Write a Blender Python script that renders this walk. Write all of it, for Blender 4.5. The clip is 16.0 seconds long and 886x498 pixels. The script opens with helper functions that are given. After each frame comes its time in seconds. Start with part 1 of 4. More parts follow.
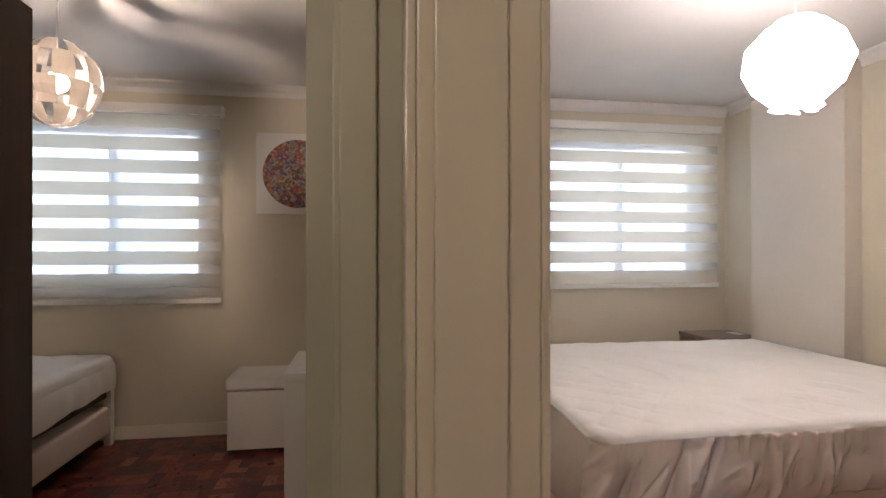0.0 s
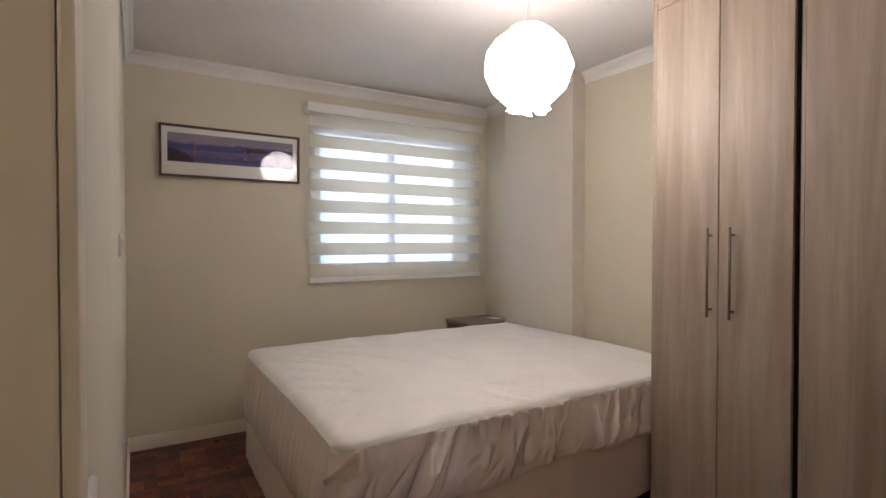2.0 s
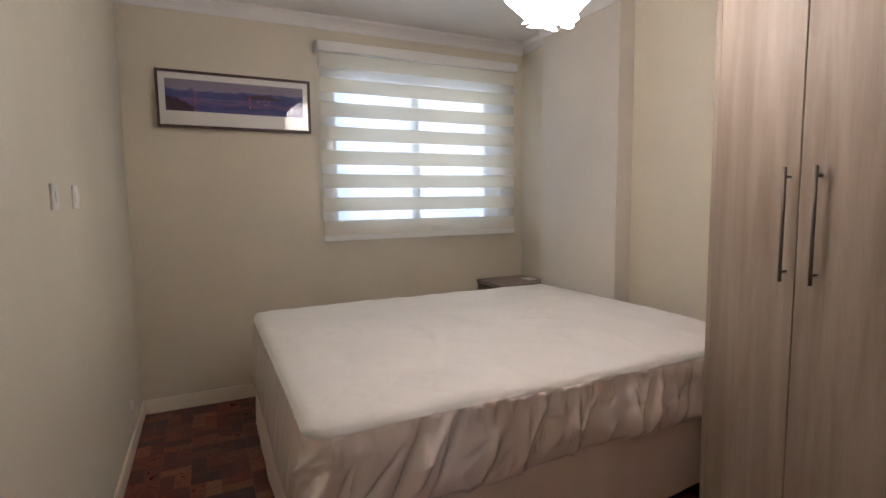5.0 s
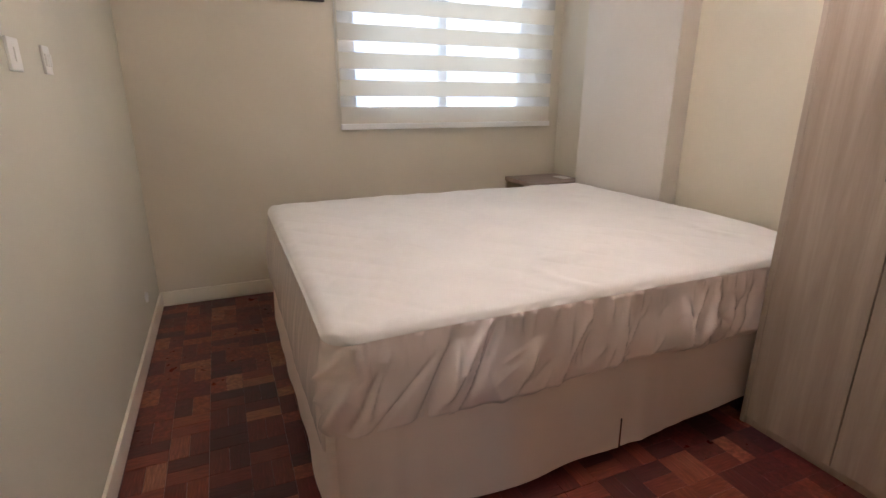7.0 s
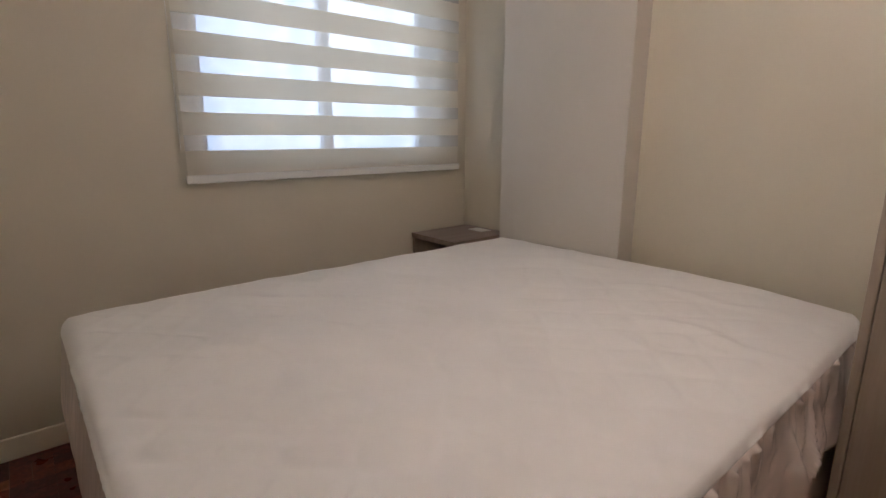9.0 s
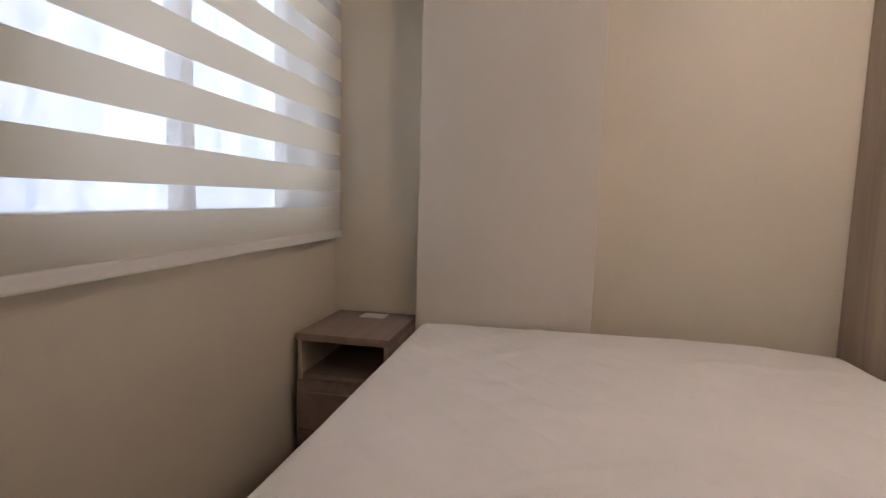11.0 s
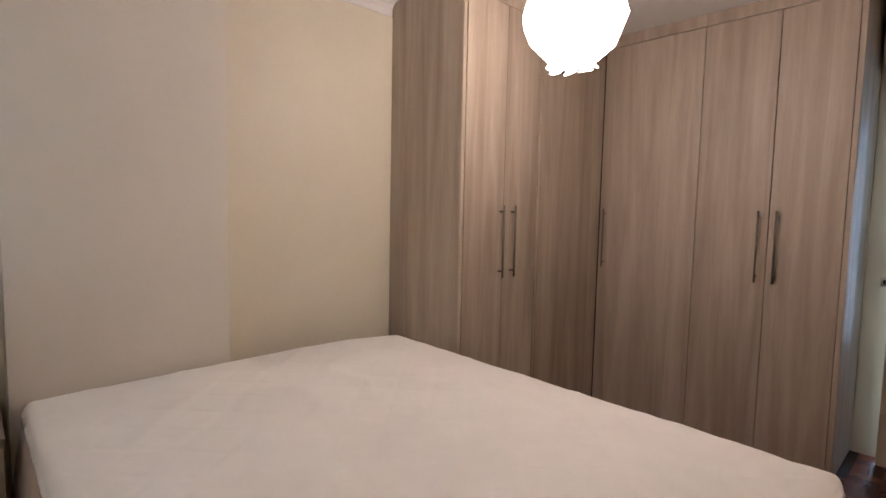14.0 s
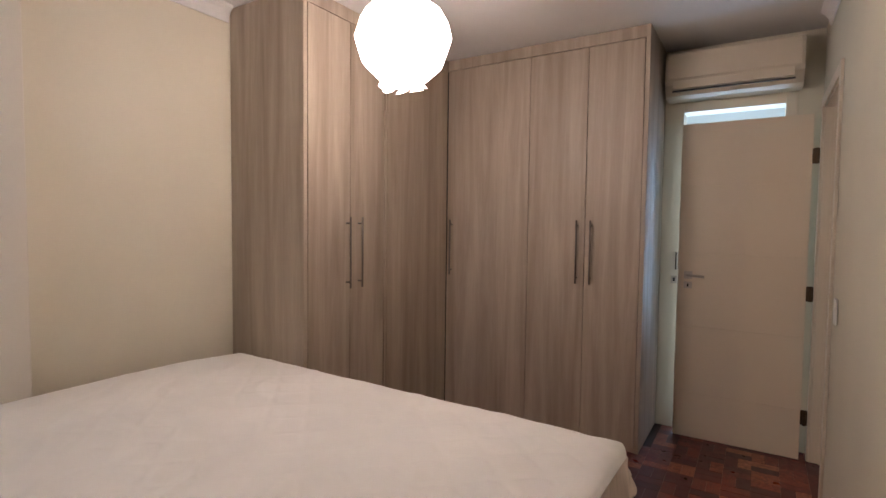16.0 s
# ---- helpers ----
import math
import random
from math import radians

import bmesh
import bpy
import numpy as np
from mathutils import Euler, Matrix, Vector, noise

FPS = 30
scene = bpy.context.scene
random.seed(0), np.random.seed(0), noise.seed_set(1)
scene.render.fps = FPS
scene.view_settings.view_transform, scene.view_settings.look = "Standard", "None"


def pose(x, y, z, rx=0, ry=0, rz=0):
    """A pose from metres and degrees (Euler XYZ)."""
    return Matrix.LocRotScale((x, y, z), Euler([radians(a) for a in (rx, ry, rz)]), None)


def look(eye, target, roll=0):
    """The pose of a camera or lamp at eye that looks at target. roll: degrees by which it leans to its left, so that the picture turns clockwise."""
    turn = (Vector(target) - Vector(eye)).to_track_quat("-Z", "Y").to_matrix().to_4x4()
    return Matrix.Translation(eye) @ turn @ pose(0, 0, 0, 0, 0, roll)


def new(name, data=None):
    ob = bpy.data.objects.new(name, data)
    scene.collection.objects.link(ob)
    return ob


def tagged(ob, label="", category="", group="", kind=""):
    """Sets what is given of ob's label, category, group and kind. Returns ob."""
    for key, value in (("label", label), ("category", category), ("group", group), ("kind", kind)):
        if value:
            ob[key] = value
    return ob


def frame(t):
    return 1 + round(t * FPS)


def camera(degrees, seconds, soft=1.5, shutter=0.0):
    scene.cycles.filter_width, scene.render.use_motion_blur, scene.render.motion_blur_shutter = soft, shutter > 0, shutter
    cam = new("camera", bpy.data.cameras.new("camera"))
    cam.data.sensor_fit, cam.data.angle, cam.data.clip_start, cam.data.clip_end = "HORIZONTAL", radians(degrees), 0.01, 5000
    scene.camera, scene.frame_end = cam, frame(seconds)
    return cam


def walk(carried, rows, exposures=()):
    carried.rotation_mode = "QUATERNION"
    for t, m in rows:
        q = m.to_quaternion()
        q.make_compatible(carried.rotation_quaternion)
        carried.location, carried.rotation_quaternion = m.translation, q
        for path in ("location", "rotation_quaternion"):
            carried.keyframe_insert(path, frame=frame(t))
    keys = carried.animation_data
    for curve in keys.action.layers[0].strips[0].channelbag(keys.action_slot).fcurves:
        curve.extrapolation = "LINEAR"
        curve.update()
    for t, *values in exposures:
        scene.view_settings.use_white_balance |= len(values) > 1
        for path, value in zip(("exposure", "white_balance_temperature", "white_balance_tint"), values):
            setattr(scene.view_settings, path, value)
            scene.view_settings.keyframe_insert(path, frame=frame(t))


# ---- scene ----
cam = camera(82.5, 16.0)
PATH = [
    (0, (-0.215, -0.04, 1.398), (0.088, 1.941, 1.4), 0.0), # 7 points, missed by 2.2, most lamp_b by 3
    (0.5, (-0.08, -0.085, 1.392), (0.426, 1.85, 1.39), -0.3), # 7 points, missed by 4.5, most grc by 8
    (1, (0.0, -0.11, 1.398), (0.7, 1.763, 1.376), 0.0), # 8 points, missed by 2.6, most h1b by 5
    (1.5, (0.05, -0.03, 1.4), (0.947, 1.757, 1.378), 0.1), # 20 points, missed by 3.7, most lamp_b by 7
    (2, (0.05, 0.078, 1.4), (1.093, 1.785, 1.368), 0.0), # 8 points, missed by 1.1, most h1b by 1
    (2.5, (0.119, 0.162, 1.385), (1.199, 1.844, 1.349), 0.1), # 10 points, missed by 1.4, most bl_tr by 3
    (3, (0.211, 0.254, 1.394), (1.301, 1.93, 1.337), 0.1), # 9 points, missed by 1.7, most pic_tr by 2
    (3.5, (0.307, 0.306, 1.418), (1.369, 1.999, 1.34), -0.1), # 21 points, missed by 2.3, most wafe by 4
    (6, (0.424, 0.311, 1.311), (1.192, 2.126, 0.968), -0.3), # 18 points, missed by 2.7, most h1t by 7
    (6.5, (0.422, 0.398, 1.301), (1.19, 2.187, 0.843), 0.3), # 6 points, missed by 1.4, most bl_br by 3
    (7, (0.462, 0.562, 1.289), (1.223, 2.319, 0.71), 0.3), # 10 points, missed by 3.0, most bed_nw by 6
    (7.5, (0.603, 0.754, 1.245), (1.352, 2.514, 0.661), 0.0), # 5 points, missed by 2.3, most bl_br by 4
    (8, (0.691, 0.908, 1.237), (1.503, 2.645, 0.669), -0.7), # 6 points, missed by 3.2, most ns_f by 7
    (8.5, (0.702, 1.133, 1.288), (1.692, 2.791, 0.765), -0.2), # 6 points, missed by 1.8, most pil_r by 2
    (9, (0.611, 1.477, 1.292), (1.869, 2.968, 0.85), 0.1), # 6 points, missed by 1.3, most bl_br by 2
    (11.5, (0.515, 3.139, 1.27), (2.508, 3.201, 1.122), 1.3), # 6 points, missed by 1.6, most ns_f by 3
    (12, (0.453, 3.185, 1.281), (2.432, 2.925, 1.166), 0.5), # 10 points, missed by 3.2, most h2b by 8
    (12.5, (0.4, 3.296, 1.345), (2.311, 2.724, 1.199), 0.6), # 9 points, missed by 2.4, most h2b by 5
    (13, (0.32, 3.373, 1.394), (2.121, 2.517, 1.24), 0.5), # 6 points, missed by 4.2, most pil_r by 8
    (13.5, (0.44, 3.646, 1.387), (2.014, 2.419, 1.254), 0.9), # 10 points, missed by 3.7, most h3b by 7
    (14, (0.444, 3.629, 1.427), (1.894, 2.26, 1.273), 1.2), # 9 points, missed by 3.1, most wall_w by 7
    (14.5, (0.392, 3.619, 1.438), (1.743, 2.151, 1.294), 1.0), # 15 points, missed by 2.4, most leaf_tl by 5
    (15, (0.35, 3.599, 1.447), (1.606, 2.048, 1.319), 0.8), # 14 points, missed by 3.6, most h2b by 8
    (15.5, (0.235, 3.565, 1.441), (1.434, 1.968, 1.334), 0.5), # 11 points, missed by 2.9, most wall_w by 6
    (16, (0.302, 3.592, 1.427), (1.362, 1.899, 1.328), 0.7), # 15 points, missed by 4.8, most leaf_br by 9
]
EXPOSURES = [(0, 0.25, 6250, 14), (1, 0.0, 6400, 14), (1.5, -0.03, 6350, 12), (3.5, -0.13, 6200, 11), (6, 0.05, 6250, 12), (7, 0.28, 6300, 13), (8, 0.16, 6250, 12),
             (9, -0.42, 6400, 14), (11.5, -0.37, 6750, 19), (12.5, -0.24, 6750, 19), (14.5, -0.08, 6700, 17), (16, -0.12, 6700, 17)]
walk(cam, [(t, look(eye, target, roll)) for t, eye, target, roll in PATH], EXPOSURES)

# ---- world, daylight and lamps ----
world = bpy.data.worlds.new("world")
scene.world = world
world.use_nodes = True
wn = world.node_tree
sky = wn.nodes.new("ShaderNodeTexSky")
sky.sky_type = "NISHITA"
sky.sun_disc = False
sky.sun_elevation = radians(50)
sky.sun_rotation = radians(200)
wn.links.new(sky.outputs[0], wn.nodes["Background"].inputs[0])
wn.nodes["Background"].inputs[1].default_value = 0.12
scene.view_settings.exposure = 0.0


def lamp(name, kind, m, energy, color, size=0.1, size_y=None):
    d = bpy.data.lights.new(name, kind)
    d.energy, d.color = energy, color
    if kind == "POINT":
        d.shadow_soft_size = size
    elif kind == "AREA":
        d.shape, d.size, d.size_y = "RECTANGLE", size, size_y or size
    ob = new(name, d)
    ob.matrix_world = m
    return ob


LAMP = (1.595, 1.86, 2.182)
LAMP_LEFT = (-1.55, 2.4, 2.13)
lamp("bulb_left_room", "POINT", pose(*LAMP_LEFT), 32, (1.0, 0.78, 0.62), 0.03)
lamp("bathroom_daylight", "AREA", pose(0.55, -1.6, 1.35, 90, 0, 0), 52, (0.44, 0.70, 1.0), 0.9, 1.7)
# added fill, no fitting: lifts the hall and the door jambs
lamp("hall_fill_light", "POINT", pose(-0.75, -0.7, 2.45), 16, (1.0, 0.84, 0.66), 0.08)


# ---- materials ----
def nodes(name, rough=0.5, color=(0.8, 0.8, 0.8), metal=0.0):
    m = bpy.data.materials.new(name)
    m.use_nodes = True
    t = m.node_tree
    b = t.nodes["Principled BSDF"]
    b.inputs["Base Color"].default_value = (*color, 1)
    b.inputs["Roughness"].default_value = rough
    b.inputs["Metallic"].default_value = metal
    return m, t, b


def add(t, kind, **sets):
    n = t.nodes.new(kind)
    for k, v in sets.items():
        n.inputs[k.replace("_", " ")].default_value = v
    return n


def space(t, scale=(1, 1, 1), source="Object", turn=(0, 0, 0)):
    c = t.nodes.new("ShaderNodeTexCoord")
    mp = t.nodes.new("ShaderNodeMapping")
    mp.inputs["Scale"].default_value = scale
    mp.inputs["Rotation"].default_value = turn
    t.links.new(c.outputs[source], mp.inputs[0])
    return mp.outputs[0]


def ramp(t, fac, stops):
    r = t.nodes.new("ShaderNodeValToRGB")
    e = r.color_ramp.elements
    while len(e) < len(stops):
        e.new(0.5)
    for s, (p, c) in zip(e, stops):
        s.position, s.color = p, (*c, 1)
    t.links.new(fac, r.inputs[0])
    return r.outputs[0]


def bump(t, b, height, strength, distance):
    n = add(t, "ShaderNodeBump", Strength=strength, Distance=distance)
    t.links.new(height, n.inputs["Height"])
    t.links.new(n.outputs[0], b.inputs["Normal"])


def paint(name, color, rough=0.55, vary=0.05, grain=140, relief=0.0006):
    m, t, b = nodes(name, rough)
    co = space(t)
    n1 = add(t, "ShaderNodeTexNoise", Scale=1.3, Detail=5.0)
    n2 = add(t, "ShaderNodeTexNoise", Scale=float(grain), Detail=3.0)
    t.links.new(co, n1.inputs[0])
    t.links.new(co, n2.inputs[0])
    lo = tuple(c * (1 - vary) for c in color)
    hi = tuple(min(1, c * (1 + vary)) for c in color)
    t.links.new(ramp(t, n1.outputs[0], [(0.3, lo), (0.7, hi)]), b.inputs["Base Color"])
    bump(t, b, n2.outputs[0], 0.5, relief)
    return m


def cloth(name, color, rough=0.85, scale=900, relief=0.0005, sheen=0.2):
    m, t, b = nodes(name, rough)
    co = space(t)
    n1 = add(t, "ShaderNodeTexNoise", Scale=5.0, Detail=6.0)
    t.links.new(co, n1.inputs[0])
    t.links.new(ramp(t, n1.outputs[0], [(0.25, tuple(c * 0.93 for c in color)), (0.75, color)]), b.inputs["Base Color"])
    n2 = add(t, "ShaderNodeTexNoise", Scale=float(scale), Detail=2.0)
    t.links.new(co, n2.inputs[0])
    bump(t, b, n2.outputs[0], 0.4, relief)
    b.inputs["Sheen Weight"].default_value = sheen
    return m


def laminate(name, dark, light, axis="z", rough=0.42):
    """Printed oak: broad soft streaks and cathedral patches with fine pores, offset from board to board."""
    m, t, b = nodes(name, rough)
    sc = {"z": (1, 1, 0.06), "x": (0.06, 1, 1), "y": (1, 0.06, 1)}[axis]
    info = t.nodes.new("ShaderNodeObjectInfo")
    c0 = t.nodes.new("ShaderNodeTexCoord")
    shift = t.nodes.new("ShaderNodeVectorMath")
    shift.operation = "SCALE"
    shift.inputs[0].default_value = (31.0, 17.0, 9.0)
    t.links.new(info.outputs["Random"], shift.inputs["Scale"])
    plus = t.nodes.new("ShaderNodeVectorMath")
    t.links.new(c0.outputs["Object"], plus.inputs[0])
    t.links.new(shift.outputs[0], plus.inputs[1])
    mp = t.nodes.new("ShaderNodeMapping")
    mp.inputs["Scale"].default_value = sc
    t.links.new(plus.outputs[0], mp.inputs[0])
    n1 = add(t, "ShaderNodeTexNoise", Scale=9.0, Detail=4.0, Roughness=0.55, Distortion=0.9)
    n2 = add(t, "ShaderNodeTexNoise", Scale=190.0, Detail=4.0)
    n3 = add(t, "ShaderNodeTexNoise", Scale=28.0, Detail=5.0, Distortion=0.4)
    for n in (n1, n2, n3):
        t.links.new(mp.outputs[0], n.inputs[0])
    a = t.nodes.new("ShaderNodeMix")
    a.inputs[0].default_value = 0.28
    t.links.new(n1.outputs[0], a.inputs[2])
    t.links.new(n3.outputs[0], a.inputs[3])
    c = t.nodes.new("ShaderNodeMix")
    c.inputs[0].default_value = 0.12
    t.links.new(a.outputs[0], c.inputs[2])
    t.links.new(n2.outputs[0], c.inputs[3])
    t.links.new(ramp(t, c.outputs[0], [(0.36, dark), (0.50, tuple((p + q) / 2 for p, q in zip(dark, light))), (0.62, light)]), b.inputs["Base Color"])
    bump(t, b, n2.outputs[0], 0.3, 0.0003)
    return m


def stave_material(name, tones, source):
    m, t, b = nodes(name, 0.32)
    co = space(t, (1, 1, 1))
    info = t.nodes.new("ShaderNodeObjectInfo" if source == "object" else "ShaderNodeNewGeometry")
    rnd = info.outputs["Random" if source == "object" else "Random Per Island"]
    base = ramp(t, rnd, tones)
    stretched = space(t, (9, 90, 9) if source == "object" else (30, 30, 30))
    n = add(t, "ShaderNodeTexNoise", Scale=1.6, Detail=7.0, Distortion=0.6)
    t.links.new(stretched, n.inputs[0])
    f = ramp(t, n.outputs[0], [(0.30, (0.58, 0.52, 0.52)), (0.50, (0.9, 0.88, 0.88)), (0.68, (1.35, 1.4, 1.35))])
    mul = t.nodes.new("ShaderNodeMix")
    mul.data_type, mul.blend_type = "RGBA", "MULTIPLY"
    mul.inputs[0].default_value = 1
    t.links.new(base, mul.inputs[6])
    t.links.new(f, mul.inputs[7])
    t.links.new(mul.outputs[2], b.inputs["Base Color"])
    n2 = add(t, "ShaderNodeTexNoise", Scale=14.0, Detail=4.0)
    t.links.new(co, n2.inputs[0])
    t.links.new(ramp(t, n2.outputs[0], [(0.3, (0.26, 0.26, 0.26)), (0.7, (0.42, 0.42, 0.42))]), b.inputs["Roughness"])
    bump(t, b, n.outputs[0], 0.25, 0.0006)
    return m


WALL = paint("wall_paint_cream", (0.66, 0.60, 0.475))
# same cream, cooled and darkened: the window light's tint is put into the colour
WALL_WEST = paint("wall_paint_cream_window_tint", (0.615, 0.585, 0.475))
WALL_EAST = paint("pillar_paint_white", (0.645, 0.59, 0.51))
CEIL = paint("ceiling_paint_white", (0.74, 0.72, 0.70), 0.7)
TRIM = paint("trim_enamel_cream", (0.70, 0.615, 0.495), 0.32, 0.03, 60, 0.0003)
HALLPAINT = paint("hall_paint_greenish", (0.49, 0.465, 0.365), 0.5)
DOORPAINT = paint("door_enamel", (0.72, 0.61, 0.475), 0.35, 0.03, 70, 0.0003)
# dark wood of frame and rail; on the door leaf it paints shade
DARKWOOD_AND_SHADE = laminate("dark_wood_and_leaf_shade", (0.03, 0.015, 0.012), (0.07, 0.035, 0.028))
LAM = laminate("greige_oak_laminate", (0.305, 0.236, 0.176), (0.455, 0.370, 0.290), "z", 0.5)
# darker copy for the nightstand: shadow beside the bed is put into the oak
LAM_TOP_SHADED = laminate("greige_oak_laminate_top_shaded", (0.19, 0.135, 0.11), (0.31, 0.235, 0.19), "x")
BASEPAINT = paint("baseboard_enamel", (0.84, 0.785, 0.65), 0.3, 0.03, 60, 0.0002)
GROOVE = nodes("dark_joint", 0.8, (0.03, 0.018, 0.012))[0]
PULL = nodes("brushed_steel_pull", 0.42, (0.19, 0.165, 0.145), 0.9)[0]
STEEL = nodes("brushed_steel", 0.32, (0.55, 0.50, 0.45), 1.0)[0]
BRONZE = nodes("bronze_hinge", 0.45, (0.12, 0.08, 0.05), 0.9)[0]
PLASTIC = paint("white_plastic", (0.80, 0.79, 0.75), 0.35, 0.02, 30, 0.0001)
ACPLASTIC = paint("air_conditioner_plastic", (0.66, 0.57, 0.45), 0.3, 0.02, 30, 0.0001)
SHEET = cloth("quilted_cover", (0.88, 0.845, 0.80))
SATIN, t, b = nodes("satin", 0.25, (0.86, 0.745, 0.68))
b.inputs["Specular IOR Level"].default_value = 1.0
b.inputs["Sheen Weight"].default_value = 0.1
sn = add(t, "ShaderNodeTexNoise", Scale=1.0, Detail=4.0, Distortion=0.4)
t.links.new(space(t, (34, 34, 9)), sn.inputs[0])
bump(t, b, sn.outputs[0], 0.35, 0.004)
SKIRT = cloth("skirt_cloth", (0.80, 0.67, 0.59))
BLACK = nodes("black_plastic", 0.5, (0.02, 0.02, 0.02))[0]
WHITE = paint("white_lacquer", (0.76, 0.74, 0.70), 0.3, 0.02, 40, 0.0001)
LEATHER = cloth("white_leatherette", (0.74, 0.70, 0.64), 0.45, 300, 0.0004, 0.0)
TONES = [(0.0, (0.048, 0.011, 0.015)), (0.25, (0.085, 0.016, 0.017)), (0.55, (0.14, 0.027, 0.021)), (0.85, (0.23, 0.058, 0.034)), (1.0, (0.34, 0.135, 0.080))]
STAVE = stave_material("parquet_stave", TONES, "object")
STAVES = stave_material("parquet_staves", TONES, "island")


def glass(name, alpha, rough=0.02):
    m = bpy.data.materials.new(name)
    m.use_nodes = True
    t = m.node_tree
    t.nodes.remove(t.nodes["Principled BSDF"])
    out = t.nodes["Material Output"]
    g = add(t, "ShaderNodeBsdfGlossy", Roughness=rough)
    tr = t.nodes.new("ShaderNodeBsdfTransparent")
    mx = add(t, "ShaderNodeMixShader", Fac=alpha)
    t.links.new(tr.outputs[0], mx.inputs[1])
    t.links.new(g.outputs[0], mx.inputs[2])
    t.links.new(mx.outputs[0], out.inputs[0])
    return m


GLASS = glass("window_glass", 0.05)


def fabric_band(name, color, clear, through_share):
    """Blind cloth: diffuse in front, light from behind shows through; clear is the share of open weave."""
    m = bpy.data.materials.new(name)
    m.use_nodes = True
    t = m.node_tree
    t.nodes.remove(t.nodes["Principled BSDF"])
    d = add(t, "ShaderNodeBsdfDiffuse", Color=(*color, 1))
    tl = add(t, "ShaderNodeBsdfTranslucent", Color=(*color, 1))
    tr = t.nodes.new("ShaderNodeBsdfTransparent")
    m1 = add(t, "ShaderNodeMixShader", Fac=through_share)
    m2 = add(t, "ShaderNodeMixShader", Fac=clear)
    co = space(t, (260, 260, 260))
    n = add(t, "ShaderNodeTexNoise", Scale=2.0, Detail=2.0)
    t.links.new(co, n.inputs[0])
    bm_ = add(t, "ShaderNodeBump", Strength=0.3, Distance=0.0004)
    t.links.new(n.outputs[0], bm_.inputs["Height"])
    t.links.new(bm_.outputs[0], d.inputs["Normal"])
    t.links.new(d.outputs[0], m1.inputs[1])
    t.links.new(tl.outputs[0], m1.inputs[2])
    t.links.new(m1.outputs[0], m2.inputs[1])
    t.links.new(tr.outputs[0], m2.inputs[2])
    t.links.new(m2.outputs[0], t.nodes["Material Output"].inputs[0])
    return m


BAND = fabric_band("blind_band", (0.77, 0.71, 0.605), 0.0, 0.17)
SHEER = fabric_band("blind_sheer", (0.86, 0.82, 0.75), 0.44, 0.5)


def glow(name, color, strength):
    m = bpy.data.materials.new(name)
    m.use_nodes = True
    t = m.node_tree
    t.nodes.remove(t.nodes["Principled BSDF"])
    e = add(t, "ShaderNodeEmission", Color=(*color, 1), Strength=strength)
    t.links.new(e.outputs[0], t.nodes["Material Output"].inputs[0])
    return m


SHADE = glow("lit_lamp_shade", (1.0, 0.875, 0.81), 25)
t = SHADE.node_tree
vo = add(t, "ShaderNodeTexVoronoi", Scale=13.0)
t.links.new(space(t), vo.inputs[0])
cells = t.nodes.new("ShaderNodeMapRange")
for k, v in zip(range(1, 5), (0.25, 0.6, 32.0, 17.0)):
    cells.inputs[k].default_value = v
t.links.new(vo.outputs["Distance"], cells.inputs[0])
t.links.new(cells.outputs[0], t.nodes["Emission"].inputs["Strength"])
SHADE_CAP_DIM = glow("dim_cap_over_shade", (1.0, 0.86, 0.76), 7)
BULB = glow("lit_bulb", (1.0, 0.88, 0.7), 14)


# ---- mesh helpers ----
def block(bm, x0, x1, y0, y1, z0, z1, bevel=0.0, seg=2):
    r = bmesh.ops.create_cube(bm, size=1)
    for v in r["verts"]:
        v.co = ((x0 + x1) / 2 + v.co.x * (x1 - x0), (y0 + y1) / 2 + v.co.y * (y1 - y0), (z0 + z1) / 2 + v.co.z * (z1 - z0))
    if bevel:
        es = list({e for v in r["verts"] for e in v.link_edges})
        bmesh.ops.bevel(bm, geom=es, offset=bevel, segments=seg, affect="EDGES", profile=0.6)
    return bm


def rod(bm, a, b, r, n=12, r2=None):
    a, b = Vector(a), Vector(b)
    m = Matrix.Translation((a + b) / 2) @ (b - a).to_track_quat("Z", "Y").to_matrix().to_4x4()
    bmesh.ops.create_cone(bm, cap_ends=True, segments=n, radius1=r, radius2=r if r2 is None else r2, depth=(b - a).length, matrix=m)
    return bm


def part(name, bm, material, parent=None, label="", smooth=False, kind=""):
    me = bpy.data.meshes.new(name)
    bm.to_mesh(me)
    bm.free()
    if smooth:
        me.polygons.foreach_set("use_smooth", [True] * len(me.polygons))
    me.materials.append(material)
    ob = new(name, me)
    if parent:
        ob.parent = parent
        ob.matrix_parent_inverse = parent.matrix_world.inverted()
    return tagged(ob, label=label, kind=kind)


def slab(name, material, *dims, parent=None, label="", bevel=0.0, kind=""):
    return part(name, block(bmesh.new(), *dims, bevel=bevel), material, parent, label, kind=kind)


def thing(name, label, category, at=(0, 0, 0), group=""):
    ob = new(name)
    ob.empty_display_size = 0.1
    ob.location = at
    bpy.context.view_layer.update()
    return tagged(ob, label=label, category=category, group=group)


def structure(name, material, boxes, label="", bevel=0.0):
    bm = bmesh.new()
    for b in boxes:
        block(bm, *b, bevel=bevel)
    return part(name, bm, material, None, label, kind="structure")


# ---- shell of the rooms ----
W, D, S, H = 2.93, 4.0, -0.30, 2.65
T = 0.155
WX0, WX1, WZ0, WZ1 = 1.27, 2.70, 1.17, 2.32      # window opening, bedroom
VX0, VX1 = -2.78, -1.42                           # window opening, left room
DY0, DY1, DZ = -0.16, 0.56, 2.14                  # bedroom doorway in the west wall
LW = -3.3
LY = 0.70
